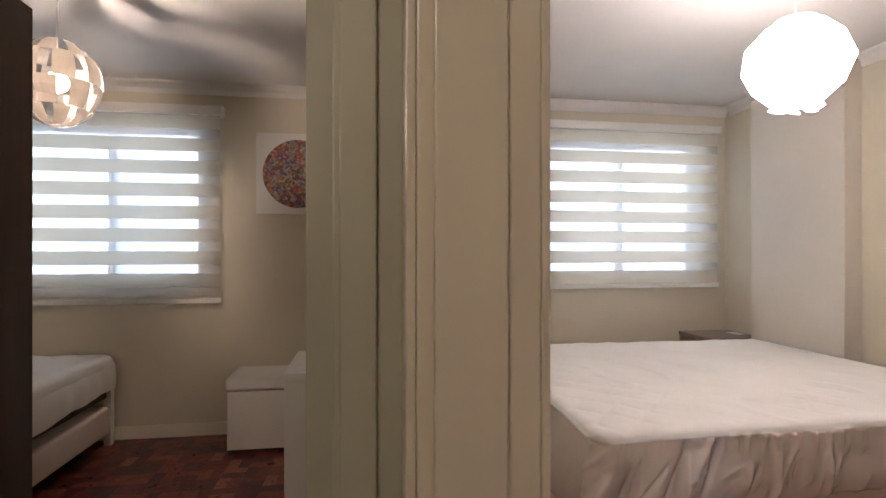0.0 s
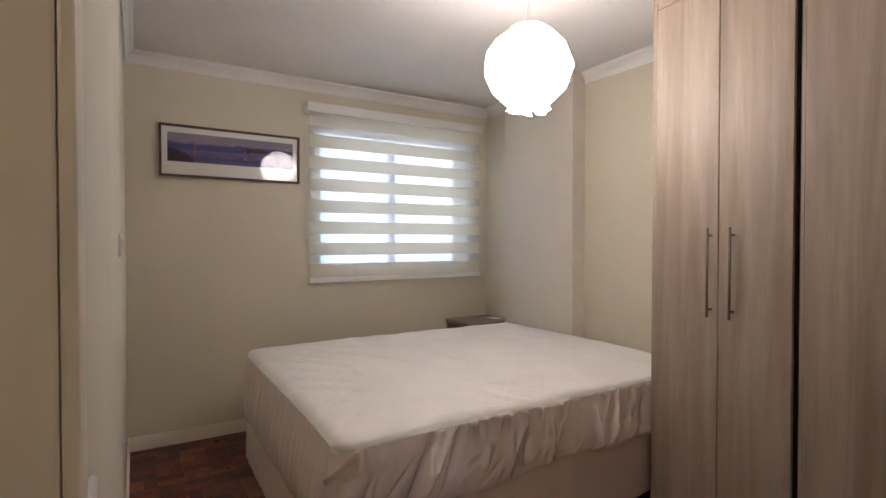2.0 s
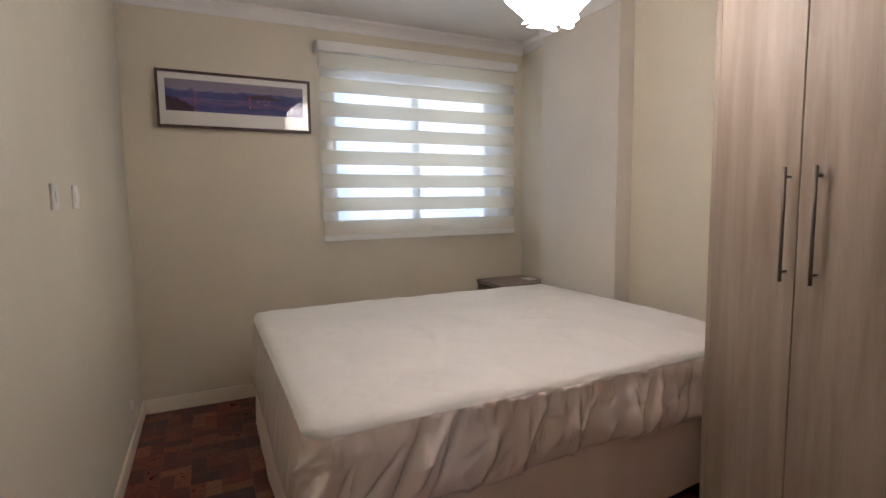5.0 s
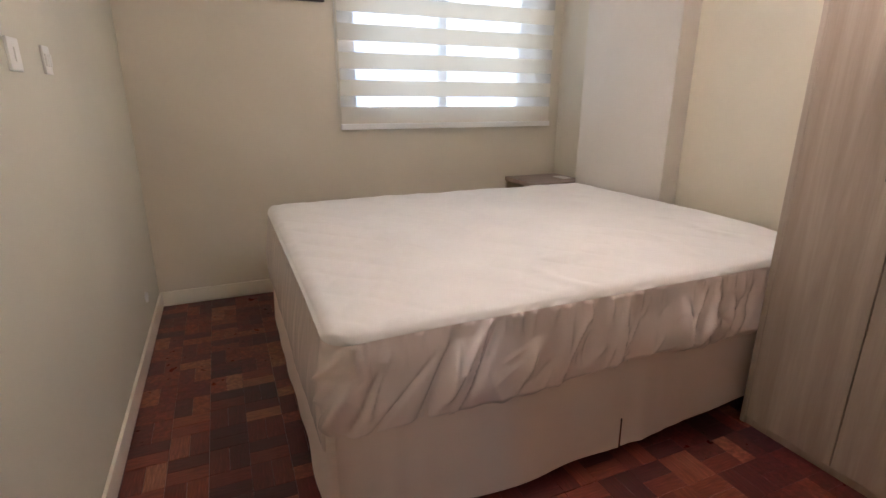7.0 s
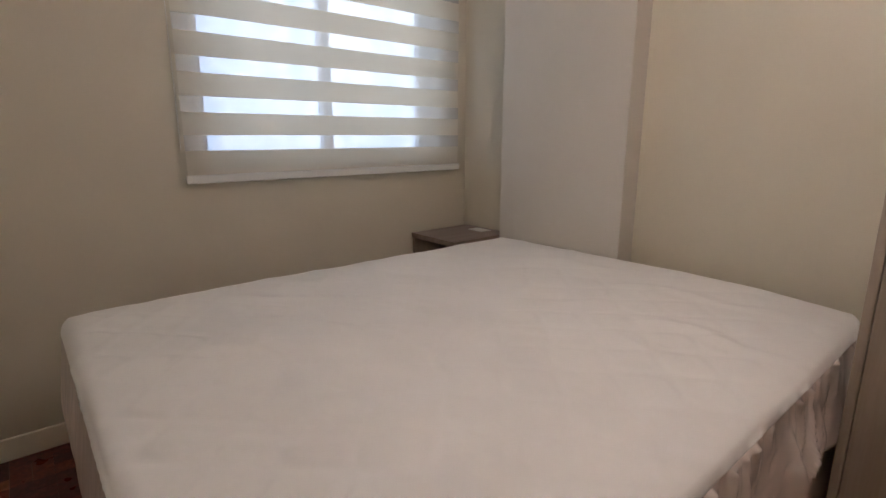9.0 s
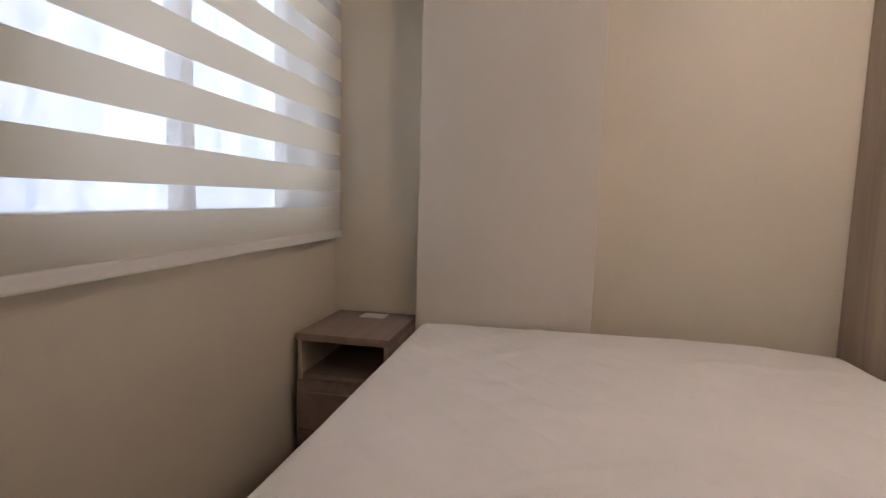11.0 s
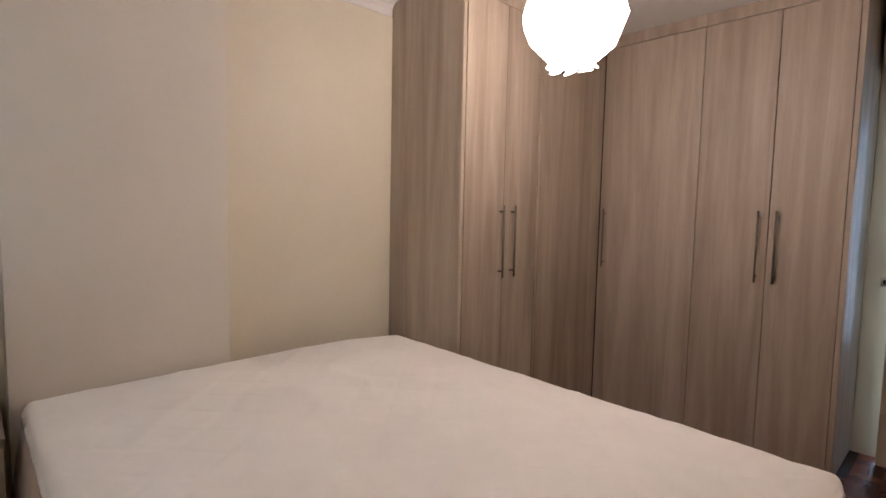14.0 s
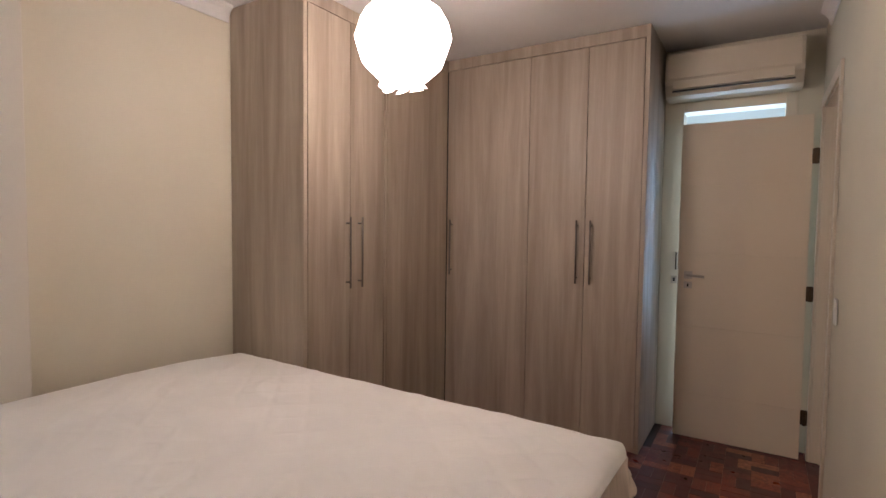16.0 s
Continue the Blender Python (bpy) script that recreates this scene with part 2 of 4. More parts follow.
structure("floor", nodes("sub_floor", 0.7, (0.05, 0.025, 0.018))[0], [(LW - 0.2, W + 0.2, -1.9, D + 0.2, -0.12, -0.008)])
structure("ceiling", CEIL, [(LW - 0.2, W + 0.2, -1.9, D + 0.2, H, H + 0.12)], "matt white plastered ceiling over the rooms")
structure("wall_north", WALL, [
    (0.0, WX0, D, D + 0.2, 0, H), (WX1, W + 0.2, D, D + 0.2, 0, H), (WX0, WX1, D, D + 0.2, 0, WZ0), (WX0, WX1, D, D + 0.2, WZ1, H)],
    "cream painted wall round the bedroom window")
structure("wall_north_left_room", WALL, [
    (LW, VX0, D, D + 0.2, 0, H), (VX1, 0.0, D, D + 0.2, 0, H), (VX0, VX1, D, D + 0.2, 0, WZ0), (VX0, VX1, D, D + 0.2, WZ1, H)],
    "cream painted wall round the second room's window")
structure("wall_east", WALL, [(W, W + 0.2, -1.9, D, 0, H)], "cream painted wall behind the bed head")
structure("pillar", WALL_EAST, [(2.80, W, 2.755, 3.545, 0, H)], "off-white painted pillar standing proud of the wall", 0.004)
structure("wall_west", WALL_WEST, [(-T, 0, DY1 + 0.03, D, 0, H), (-T, 0, S - T, DY0 - 0.03, 0, H), (-T, 0, DY0 - 0.03, DY1 + 0.03, DZ + 0.03, H)],
          "cream painted wall between the two rooms, with the doorway")
structure("wall_south", WALL, [(0, 0.16, S - T, S, 0, H), (0.80, W, S - T, S, 0, H), (0.16, 0.80, S - T, S, 2.22, H)], "cream painted wall with the bathroom doorway")
structure("wall_bathroom", WHITE, [(-T, 0.0, -1.9, S - T, 0, H), (1.3, 1.4, -1.9, S - T, 0, H), (0.0, 1.3, -1.9, -1.8, 0, H)], "white tiled bathroom walls")
structure("wall_left_room", WALL, [(LW - 0.1, LW, LY, D, 0, H)], "cream painted far wall of the second room")
LT = 0.24
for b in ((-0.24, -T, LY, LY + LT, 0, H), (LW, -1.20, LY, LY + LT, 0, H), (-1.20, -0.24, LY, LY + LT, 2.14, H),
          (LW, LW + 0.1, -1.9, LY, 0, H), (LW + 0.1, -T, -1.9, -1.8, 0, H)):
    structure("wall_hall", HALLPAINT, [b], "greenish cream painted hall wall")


def crown(name, a, b, inward, depth=0.055, drop=0.085):
    """Cove moulding from a to b under the ceiling; inward points into the room."""
    prof = [(0, 0), (depth, 0), (depth * 0.9, -drop * 0.16), (depth * 0.55, -drop * 0.35), (depth * 0.28, -drop * 0.62), (depth * 0.2, -drop * 0.86), (depth * 0.16, -drop), (0, -drop)]
    bm = bmesh.new()
    rings = []
    for p in (a, b):
        rings.append([bm.verts.new((p[0] + inward[0] * d, p[1] + inward[1] * d, H + z - 0.001)) for d, z in prof])
    n = len(prof)
    for i in range(n):
        bm.faces.new((rings[0][i], rings[0][(i + 1) % n], rings[1][(i + 1) % n], rings[1][i]))
    bm.faces.new(rings[0]), bm.faces.new(rings[1][::-1])
    bmesh.ops.recalc_face_normals(bm, faces=bm.faces)
    return part(name, bm, CEIL, None, "white plaster cove moulding under the ceiling", kind="structure")


crown("trim", (0, D - 0.001), (W, D - 0.001), (0, -1))
crown("trim", (0.001, 0.0), (0.001, D - 0.06), (1, 0))
crown("trim", (W - 0.001, 1.75), (W - 0.001, 2.75), (-1, 0))
crown("trim", (2.799, 2.75), (2.799, 3.55), (-1, 0))
crown("trim", (W - 0.001, 3.55), (W - 0.001, D - 0.06), (-1, 0))
crown("trim", (LW, D - 0.001), (-T, D - 0.001), (0, -1))


def baseboard(x0, x1, y0, y1):
    bm = block(bmesh.new(), x0, x1, y0, y1, 0.0, 0.095, bevel=0.004)
    return part("baseboard", bm, BASEPAINT, None, "cream painted wooden baseboard along the wall", kind="structure")


baseboard(0.016, W - 0.002, D - 0.016, D - 0.001)
baseboard(0.001, 0.015, DY1 + 0.10, D - 0.001)
baseboard(LW, -T - 0.018, D - 0.016, D - 0.001)
baseboard(-T - 0.016, -T - 0.001, LY + LT + 0.03, D - 0.018)

# ---- doorways ----
JX0, JX1 = -T - 0.012, 0.012


def casing(name, boxes, label, material=TRIM):
    bm = bmesh.new()
    for b in boxes:
        block(bm, *b, bevel=0.003)
    return part(name, bm, material, None, label, kind="structure")


casing("door_frame", [(-T, 0, DY1, DY1 + 0.03, 0, DZ + 0.03), (-T, 0, DY0 - 0.03, DY0, 0, DZ + 0.03), (-T, 0, DY0, DY1, DZ, DZ + 0.03),
                      (-T + 0.02, -0.045, DY1 - 0.012, DY1 + 0.001, 0, DZ), (-T + 0.02, -0.045, DY0 - 0.001, DY0 + 0.012, 0, DZ)],
       "cream painted wooden frame lining the bedroom doorway")
for side, (x0, x1) in (("room", (0.0005, 0.013)), ("hall", (-T - 0.013, -T - 0.0005))):
    casing("door_casing", [(x0, x1, DY1 + 0.001, DY1 + 0.065, 0, DZ + 0.07), (x0, x1, max(DY0 - 0.065, S + 0.002), DY0 - 0.005, 0, DZ + 0.07),
                           (x0, x1, DY0 - 0.005, DY1 + 0.001, DZ + 0.008, DZ + 0.07)], "cream painted casing board round the doorway")
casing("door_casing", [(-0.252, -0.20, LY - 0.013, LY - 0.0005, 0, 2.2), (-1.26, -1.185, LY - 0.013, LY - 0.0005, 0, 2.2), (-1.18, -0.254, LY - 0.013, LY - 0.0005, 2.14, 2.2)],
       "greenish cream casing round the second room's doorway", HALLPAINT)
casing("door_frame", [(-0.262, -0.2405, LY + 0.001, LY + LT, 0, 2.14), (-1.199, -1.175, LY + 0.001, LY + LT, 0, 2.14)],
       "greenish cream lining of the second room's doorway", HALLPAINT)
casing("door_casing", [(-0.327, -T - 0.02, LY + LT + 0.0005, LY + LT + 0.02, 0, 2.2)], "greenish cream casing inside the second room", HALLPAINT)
BX0, BX1 = 0.19, 0.775
casing("door_casing", [(BX1 + 0.0, 0.895, S + 0.0005, S + 0.014, 0, 2.275), (0.13, BX0, S + 0.0005, S + 0.014, 0, 2.275), (BX0 + 0.001, BX1 - 0.001, S + 0.0005, S + 0.014, 2.215, 2.275)],
       "cream painted casing round the bathroom doorway")
casing("door_frame", [(BX1, 0.799, S - T, S, 0, 2.215), (0.161, BX0, S - T, S, 0, 2.215)], "cream painted lining of the bathroom doorway")

# bedroom door, open at right angles
door = thing("door", "cream painted grooved door standing open before the bathroom doorway", "door", (0.045, -0.18, 0))
bm = bmesh.new()
for z0, z1 in ((0.004, 0.310), (0.314, 0.760), (0.764, 1.250), (1.254, 1.70), (1.704, 2.11)):
    block(bm, 0.05, 0.765, -0.192, -0.156, z0, z1, bevel=0.0015, seg=1)
block(bm, 0.053, 0.762, -0.189, -0.159, 0.004, 2.108)
part("leaf", bm, DOORPAINT, door)
bm = bmesh.new()
rod(bm, (0.70, -0.156, 1.105), (0.70, -0.112, 1.105), 0.009)
rod(bm, (0.705, -0.112, 1.105), (0.60, -0.112, 1.10), 0.009)
part("handle", bm, STEEL, door, "brushed steel lever handle", smooth=True)
bm = bmesh.new()
block(bm, 0.675, 0.725, -0.157, -0.149, 1.08, 1.13, bevel=0.003)
part("rosette", bm, STEEL, door, "square steel rosette")
bm = bmesh.new()
block(bm, 0.675, 0.725, -0.157, -0.150, 1.015, 1.06, bevel=0.003)
key = part("escutcheon", bm, STEEL, door, "square steel keyhole plate")
part("keyhole", block(bmesh.new(), 0.695, 0.705, -0.1505, -0.1485, 1.027, 1.047), BLACK, key, "dark keyhole")
for z in (0.27, 1.03, 1.86):
    bm = block(bmesh.new(), 0.016, 0.052, -0.166, -0.152, z - 0.045, z + 0.045, bevel=0.002)
    rod(bm, (0.032, -0.150, z - 0.047), (0.032, -0.150, z + 0.047), 0.008)
    part("hinge", bm, BRONZE, door, "dark bronze hinge")
# door of the second room, open inwards; its shaded look is painted as dark wood
door2 = thing("door", "door standing open into the second room, its shade put into a dark wood colour", "door", (-1.2, LY + 0.27, 0))
part("leaf", block(bmesh.new(), -1.225, -1.188, LY + 0.27, LY + 0.92, 0.012, 2.11, bevel=0.003), DARKWOOD_AND_SHADE, door2)
strike = thing("strike_plate", "small steel strike plate on the bathroom door frame", "door hardware", (0.80, S + 0.014, 1.06))
part("plate", block(bmesh.new(), 0.785, 0.822, S + 0.0145, S + 0.018, 1.03, 1.085, bevel=0.001), STEEL, strike)
part("slot", block(bmesh.new(), 0.797, 0.81, S + 0.018, S + 0.0195, 1.045, 1.07), BLACK, strike)
hook = thing("cabin_hook", "dark steel pull handle on the bathroom door frame", "door hardware", (0.80, S + 0.014, 1.2))
bm = rod(bmesh.new(), (0.79, S + 0.045, 1.13), (0.79, S + 0.045, 1.25), 0.006)
for z in (1.14, 1.24):
    rod(bm, (0.79, S + 0.0145, z), (0.79, S + 0.045, z), 0.006)
part("bar", bm, BRONZE, hook, smooth=True)


# ---- windows and blinds ----
JAMB = 0.075

def window(name, x0, x1, label):
    w = thing(name, label, "window", ((x0 + x1) / 2, D + 0.12, WZ0))
    tagged(w, kind="structure")
    mid = (x0 + x1) / 2
    a, b = D + 0.10, D + 0.15
    bm = bmesh.new()
    for q in ((x0, x1, a, b, WZ0, WZ0 + 0.045), (x0, x1, a, b, WZ1 - 0.045, WZ1), (x0, x0 + JAMB, a, b, WZ0 + 0.045, WZ1 - 0.045), (x1 - JAMB, x1, a, b, WZ0 + 0.045, WZ1 - 0.045)):
        block(bm, *q, bevel=0.003)
    part("window_frame", bm, WHITE, w, "white aluminium frame")
    part("mullion", block(bmesh.new(), mid - 0.028, mid + 0.028, a - 0.01, b, WZ0 + 0.045, WZ1 - 0.045, bevel=0.003), PLASTIC, w)
    for p0, p1 in ((x0 + JAMB, mid - 0.03), (mid + 0.03, x1 - JAMB)):
        g = part("pane", block(bmesh.new(), p0, p1, D + 0.122, D + 0.128, WZ0 + 0.045, WZ1 - 0.045), GLASS, w, "clear glass pane")
        g.visible_shadow = False
    part("window_sill", block(bmesh.new(), x0, x1, D + 0.002, D + 0.10, WZ0, WZ0 + 0.012, bevel=0.003), WHITE, w)
    return w


window("window_1", WX0, WX1, "white aluminium sliding window behind the bedroom blind")
window("window_2", VX0, VX1, "white aluminium sliding window behind the second room's blind")


def blind(x0, x1, z0, z1, y, label, first=1.219):
    b = thing("zebra_blind", label, "window blind", ((x0 + x1) / 2, D, z1), "zebra blinds at the windows")
    bm = block(bmesh.new(), x0 - 0.01, x1 + 0.01, y - 0.03, D - 0.004, z1 - 0.07, z1, bevel=0.012, seg=3)
    part("cassette", bm, PLASTIC, b, "white plastic cassette")
    part("bottom_rail", block(bmesh.new(), x0, x1, y - 0.010, y + 0.008, z0, z0 + 0.038, bevel=0.006), PLASTIC, b, "white bottom rail")
    for x in (x0 - 0.012, x1 + 0.009):
        part("end_cap", block(bmesh.new(), x, x + 0.004, y - 0.031, D - 0.004, z1 - 0.071, z1 + 0.001, bevel=0.001), WHITE, b)
    z = z0 + 0.038
    top = z1 - 0.06
    edges = [z, first]
    while edges[-1] < top:
        edges.append(edges[-1] + (0.068 if len(edges) % 2 == 0 else 0.099))
    edges[-1] = top
    for i in range(len(edges) - 1):
        p, q = edges[i], edges[i + 1]
        if q - p < 0.002:
            continue
        opaque = i % 2 == 0
        bm = bmesh.new()
        n = 24
        cols = []
        for k in range(n + 1):
            x = x0 + 0.008 + (x1 - x0 - 0.016) * k / n
            sway = 0.0012 * math.sin(k * 0.9 + i)
            cols.append([bm.verts.new((x, y + sway, p)), bm.verts.new((x, y + sway, q))])
        for k in range(n):
            bm.faces.new((cols[k][0], cols[k + 1][0], cols[k + 1][1], cols[k][1]))
        if opaque:
            r = bmesh.ops.solidify(bm, geom=bm.faces[:], thickness=0.0012)
        part("fabric_band" if opaque else "sheer_band", bm, BAND if opaque else SHEER, b, "cream woven band" if opaque else "sheer mesh band")
    # bead chain
    bm = bmesh.new()
    for k in range(60):
        zz = z1 - 0.06 - k * 0.022
        if zz < z0 + 0.15:
            break
        bmesh.ops.create_uvsphere(bm, u_segments=6, v_segments=4, radius=0.0032, matrix=Matrix.Translation((x0 - 0.006, y + 0.012, zz)))
    rod(bm, (x0 - 0.006, y + 0.012, z0 + 0.15), (x0 - 0.006, y + 0.012, z1 - 0.06), 0.0012, 6)
    part("bead_chain", bm, PLASTIC, b, "white plastic bead chain")
    return b


blind(1.19, 2.80, 1.075, 2.462, D - 0.08, "cream and sheer striped blind lowered over the bedroom window")
blind(-2.88, -1.28, 1.0, 2.462, D - 0.07, "cream and sheer striped blind lowered over the second room's window", 1.052)

# glowing sheets outside the windows stand in for daylight on a pale facade
fac = bpy.data.materials.new("glowing_facade_sheet")
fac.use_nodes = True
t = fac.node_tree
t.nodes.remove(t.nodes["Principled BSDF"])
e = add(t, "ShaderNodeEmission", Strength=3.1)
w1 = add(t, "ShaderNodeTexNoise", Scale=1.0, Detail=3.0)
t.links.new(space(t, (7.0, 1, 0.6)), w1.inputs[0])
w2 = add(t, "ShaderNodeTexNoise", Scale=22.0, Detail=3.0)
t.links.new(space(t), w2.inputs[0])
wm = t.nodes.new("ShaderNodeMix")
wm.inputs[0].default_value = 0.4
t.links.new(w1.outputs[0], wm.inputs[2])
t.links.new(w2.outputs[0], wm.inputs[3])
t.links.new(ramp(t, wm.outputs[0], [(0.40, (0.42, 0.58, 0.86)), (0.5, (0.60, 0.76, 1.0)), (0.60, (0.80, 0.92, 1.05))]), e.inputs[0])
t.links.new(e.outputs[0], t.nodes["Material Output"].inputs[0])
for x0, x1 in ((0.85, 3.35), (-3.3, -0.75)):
    structure("backdrop", fac, [(x0, x1, 4.46, 4.50, 0.75, 2.75)], "glowing sheet close outside the window, standing in for daylight on a pale facade")
structure("backdrop", fac, [(-9, 9, 7.0, 7.1, -2.5, 6.5)], "glowing backdrop farther outside the windows, standing in for daylight")

# ---- pendant lamps ----
def pendant(at):
    x, y, z = at
    p = thing("pendant_lamp", "white faceted ball pendant lamp, lit, hanging from the ceiling", "pendant lamp", (x, y, H))
    bm = bmesh.new()
    bmesh.ops.create_icosphere(bm, subdivisions=2, radius=0.207)
    rnd = random.Random(4)
    low = [v for v in bm.verts if abs(v.co.z) > 0.19]
    bmesh.ops.delete(bm, geom=low, context="VERTS")
    for v in bm.verts:
        k = 1 + rnd.uniform(-0.012, 0.012)
        low_ = max(0.0, -v.co.z / 0.203)
        k2 = k * (1 - 0.25 * low_ ** 1.5)
        v.co = Vector((v.co.x * k2 + x, v.co.y * k2 + y, v.co.z * k * 0.97 + z))
    shade = part("shade", bm, SHADE, p, "glowing white paper shade of folded facets")
    # added disc, dimmer than the shade, keeps the ceiling above from burning out
    part("added_dim_cap", rod(bmesh.new(), (x, y, z + 0.183), (x, y, z + 0.189), 0.082, 20), SHADE_CAP_DIM, p, "added dim disc over the shade, holding back light from the ceiling")
    bm = bmesh.new()
    for k in range(7):
        a = k / 7 * math.tau
        c = Vector((x + 0.075 * math.cos(a), y + 0.075 * math.sin(a), z - 0.178))
        r = bmesh.ops.create_cone(bm, cap_ends=True, segments=6, radius1=0.03, radius2=0.014, depth=0.012, matrix=Matrix.Translation(c) @ pose(0, 0, 0, 20 * math.sin(a), 20 * math.cos(a), 0))
    pe = part("petals", bm, SHADE, p, "folded paper petals at the lower opening")
    part("cord", rod(bmesh.new(), (x, y, z + 0.19), (x, y, H - 0.03), 0.005), WHITE, p)
    part("canopy", rod(bmesh.new(), (x, y, H - 0.04), (x, y, H - 0.001), 0.04, 24, 0.05), WHITE, p, "white ceiling rose")
    return p


pendant(LAMP)


def slatted_pendant(at, radius=0.165):
    x, y, z = at
    p = thing("pendant_lamp", "round lit pendant lamp of champagne slats in the second room", "pendant lamp", (x, y, H))
    SLAT = nodes("slat_champagne", 0.4, (0.31, 0.285, 0.26), 0.1)[0]
    rows_, cols_ = 4, 8
    for r in range(rows_):
        for c in range(cols_):
            t0 = math.pi * (0.12 + 0.80 * r / rows_)
            t1 = t0 + math.pi * 0.80 / rows_
            a0 = (c + 0.5 * (r % 2)) / cols_ * math.tau
            a1 = a0 + math.tau / cols_ * 0.62
            bm = bmesh.new()
            grid = [[bm.verts.new((x + (radius + 0.006 * (r % 2)) * math.sin(t0 + (t1 - t0) * i / 3) * math.cos(a0 + (a1 - a0) * j / 3),
                                   y + (radius + 0.006 * (r % 2)) * math.sin(t0 + (t1 - t0) * i / 3) * math.sin(a0 + (a1 - a0) * j / 3),
                                   z + 1.14 * (radius + 0.006 * (r % 2)) * math.cos(t0 + (t1 - t0) * i / 3))) for j in range(4)] for i in range(4)]
            for i in range(3):
                for j in range(3):
                    bm.faces.new((grid[i][j], grid[i + 1][j], grid[i + 1][j + 1], grid[i][j + 1]))
            bmesh.ops.solidify(bm, geom=bm.faces[:], thickness=0.002)
            part("slat", bm, SLAT, p)
    bm = bmesh.new()
    bmesh.ops.create_uvsphere(bm, u_segments=16, v_segments=10, radius=0.045, matrix=Matrix.Translation((x, y, z)))
    b = part("light_bulb", bm, BULB, p, "lit warm bulb", smooth=True)
    b.visible_shadow = False
    part("cord", rod(bmesh.new(), (x, y, z + 0.04), (x, y, H - 0.03), 0.004), WHITE, p)
    part("canopy", rod(bmesh.new(), (x, y, H - 0.04), (x, y, H - 0.001), 0.04, 24, 0.05), WHITE, p, "white ceiling rose")
    return p


slatted_pendant(LAMP_LEFT)


# ---- wardrobe ----
DOORT = 0.018


def pull(parent, a, out, z0=1.05, z1=1.46):
    """Bar handle at plan point a, standing off along out."""
    ax, ay = a
    ox, oy = out
    bm = rod(bmesh.new(), (ax + ox * 0.034, ay + oy * 0.034, z0), (ax + ox * 0.034, ay + oy * 0.034, z1), 0.006, 12)
    for z in (z0 + 0.035, z1 - 0.035):
        rod(bm, (ax, ay, z), (ax + ox * 0.034, ay + oy * 0.034, z), 0.005, 10)
    return part("handle", bm, PULL, parent, "brushed steel bar handle", smooth=True)


def door_panel(parent, name, dims):
    return part(name, block(bmesh.new(), *dims, bevel=0.0025), LAM, parent)


ZD0, ZD1 = 0.035, 2.565
XF, YF = 2.32, 0.32
wa = thing("wardrobe", "tall greige oak laminate wardrobe with two handled doors, beside the bed", "wardrobe", (2.62, 1.4, 0), "fitted wardrobe units")
part("carcass", block(bmesh.new(), XF + DOORT + 0.004, W - 0.002, 1.075, 1.712, 0.0, 2.57, bevel=0.002), GROOVE, wa, "dark inside of the cabinet")
part("side_panel", block(bmesh.new(), XF + 0.004, W - 0.002, 1.713, 1.738, 0.0, 2.645, bevel=0.006), LAM, wa)
part("top_filler", block(bmesh.new(), XF + 0.008, W - 0.002, 1.05, 1.712, 2.572, 2.646, bevel=0.002), LAM, wa)
part("plinth", block(bmesh.new(), XF + 0.012, XF + 0.02, 1.05, 1.712, 0.0, 0.033), LAM, wa)
d1 = door_panel(wa, "cabinet_door", (XF, XF + DOORT, 1.390, 1.710, ZD0, ZD1))
pull(d1, (XF, 1.420), (-1, 0))
d2 = door_panel(wa, "cabinet_door", (XF, XF + DOORT, 1.082, 1.386, ZD0, ZD1))
pull(d2, (XF, 1.318), (-1, 0))

wc = thing("wardrobe", "tall greige oak laminate corner wardrobe unit", "wardrobe", (2.62, 0.6, 0), "fitted wardrobe units")
part("carcass", block(bmesh.new(), XF + DOORT + 0.004, W - 0.002, S + 0.003, 1.07, 0.0, 2.57, bevel=0.002), GROOVE, wc, "dark inside of the cabinet")
part("post", block(bmesh.new(), XF + 0.006, XF + 0.026, 1.046, 1.058, 0.0, 2.57), LAM, wc)
door_panel(wc, "cabinet_door", (XF, XF + DOORT, YF + 0.006, 1.042, ZD0, ZD1))
part("top_filler", block(bmesh.new(), XF + 0.008, W - 0.002, S + 0.003, 1.048, 2.572, 2.646, bevel=0.002), LAM, wc)
part("plinth", block(bmesh.new(), XF + 0.012, XF + 0.02, YF, 1.045, 0.0, 0.033), LAM, wc)

wb = thing("wardrobe", "tall greige oak laminate wardrobe with three doors near the doorway", "wardrobe", (1.6, 0.0, 0), "fitted wardrobe units")
part("carcass", block(bmesh.new(), 0.925, XF + 0.02, S + 0.003, YF - DOORT - 0.004, 0.0, 2.57, bevel=0.002), GROOVE, wb, "dark inside of the cabinet")
part("side_panel", block(bmesh.new(), 0.898, 0.923, S + 0.003, YF - 0.002, 0.0, 2.645, bevel=0.003), LAM, wb)
part("top_filler", block(bmesh.new(), 0.924, XF + 0.006, S + 0.003, YF - 0.008, 2.572, 2.646, bevel=0.002), LAM, wb)
part("plinth", block(bmesh.new(), 0.924, XF + 0.01, YF - 0.02, YF - 0.012, 0.0, 0.033), LAM, wb)
for (x0, x1), hx in (((1.664, 2.316), 2.272), ((1.268, 1.660), 1.312), ((0.926, 1.264), 1.222)):
    d = door_panel(wb, "cabinet_door", (x0, x1, YF - DOORT, YF, ZD0, ZD1))
    pull(d, (hx, YF), (0, 1))

# ---- air conditioner ----
ac = thing("air_conditioner", "cream white split air conditioner mounted over the bathroom door", "air conditioner", (0.49, S, 2.28))
ax0, ax1 = 0.11, 0.875
bm = bmesh.new()
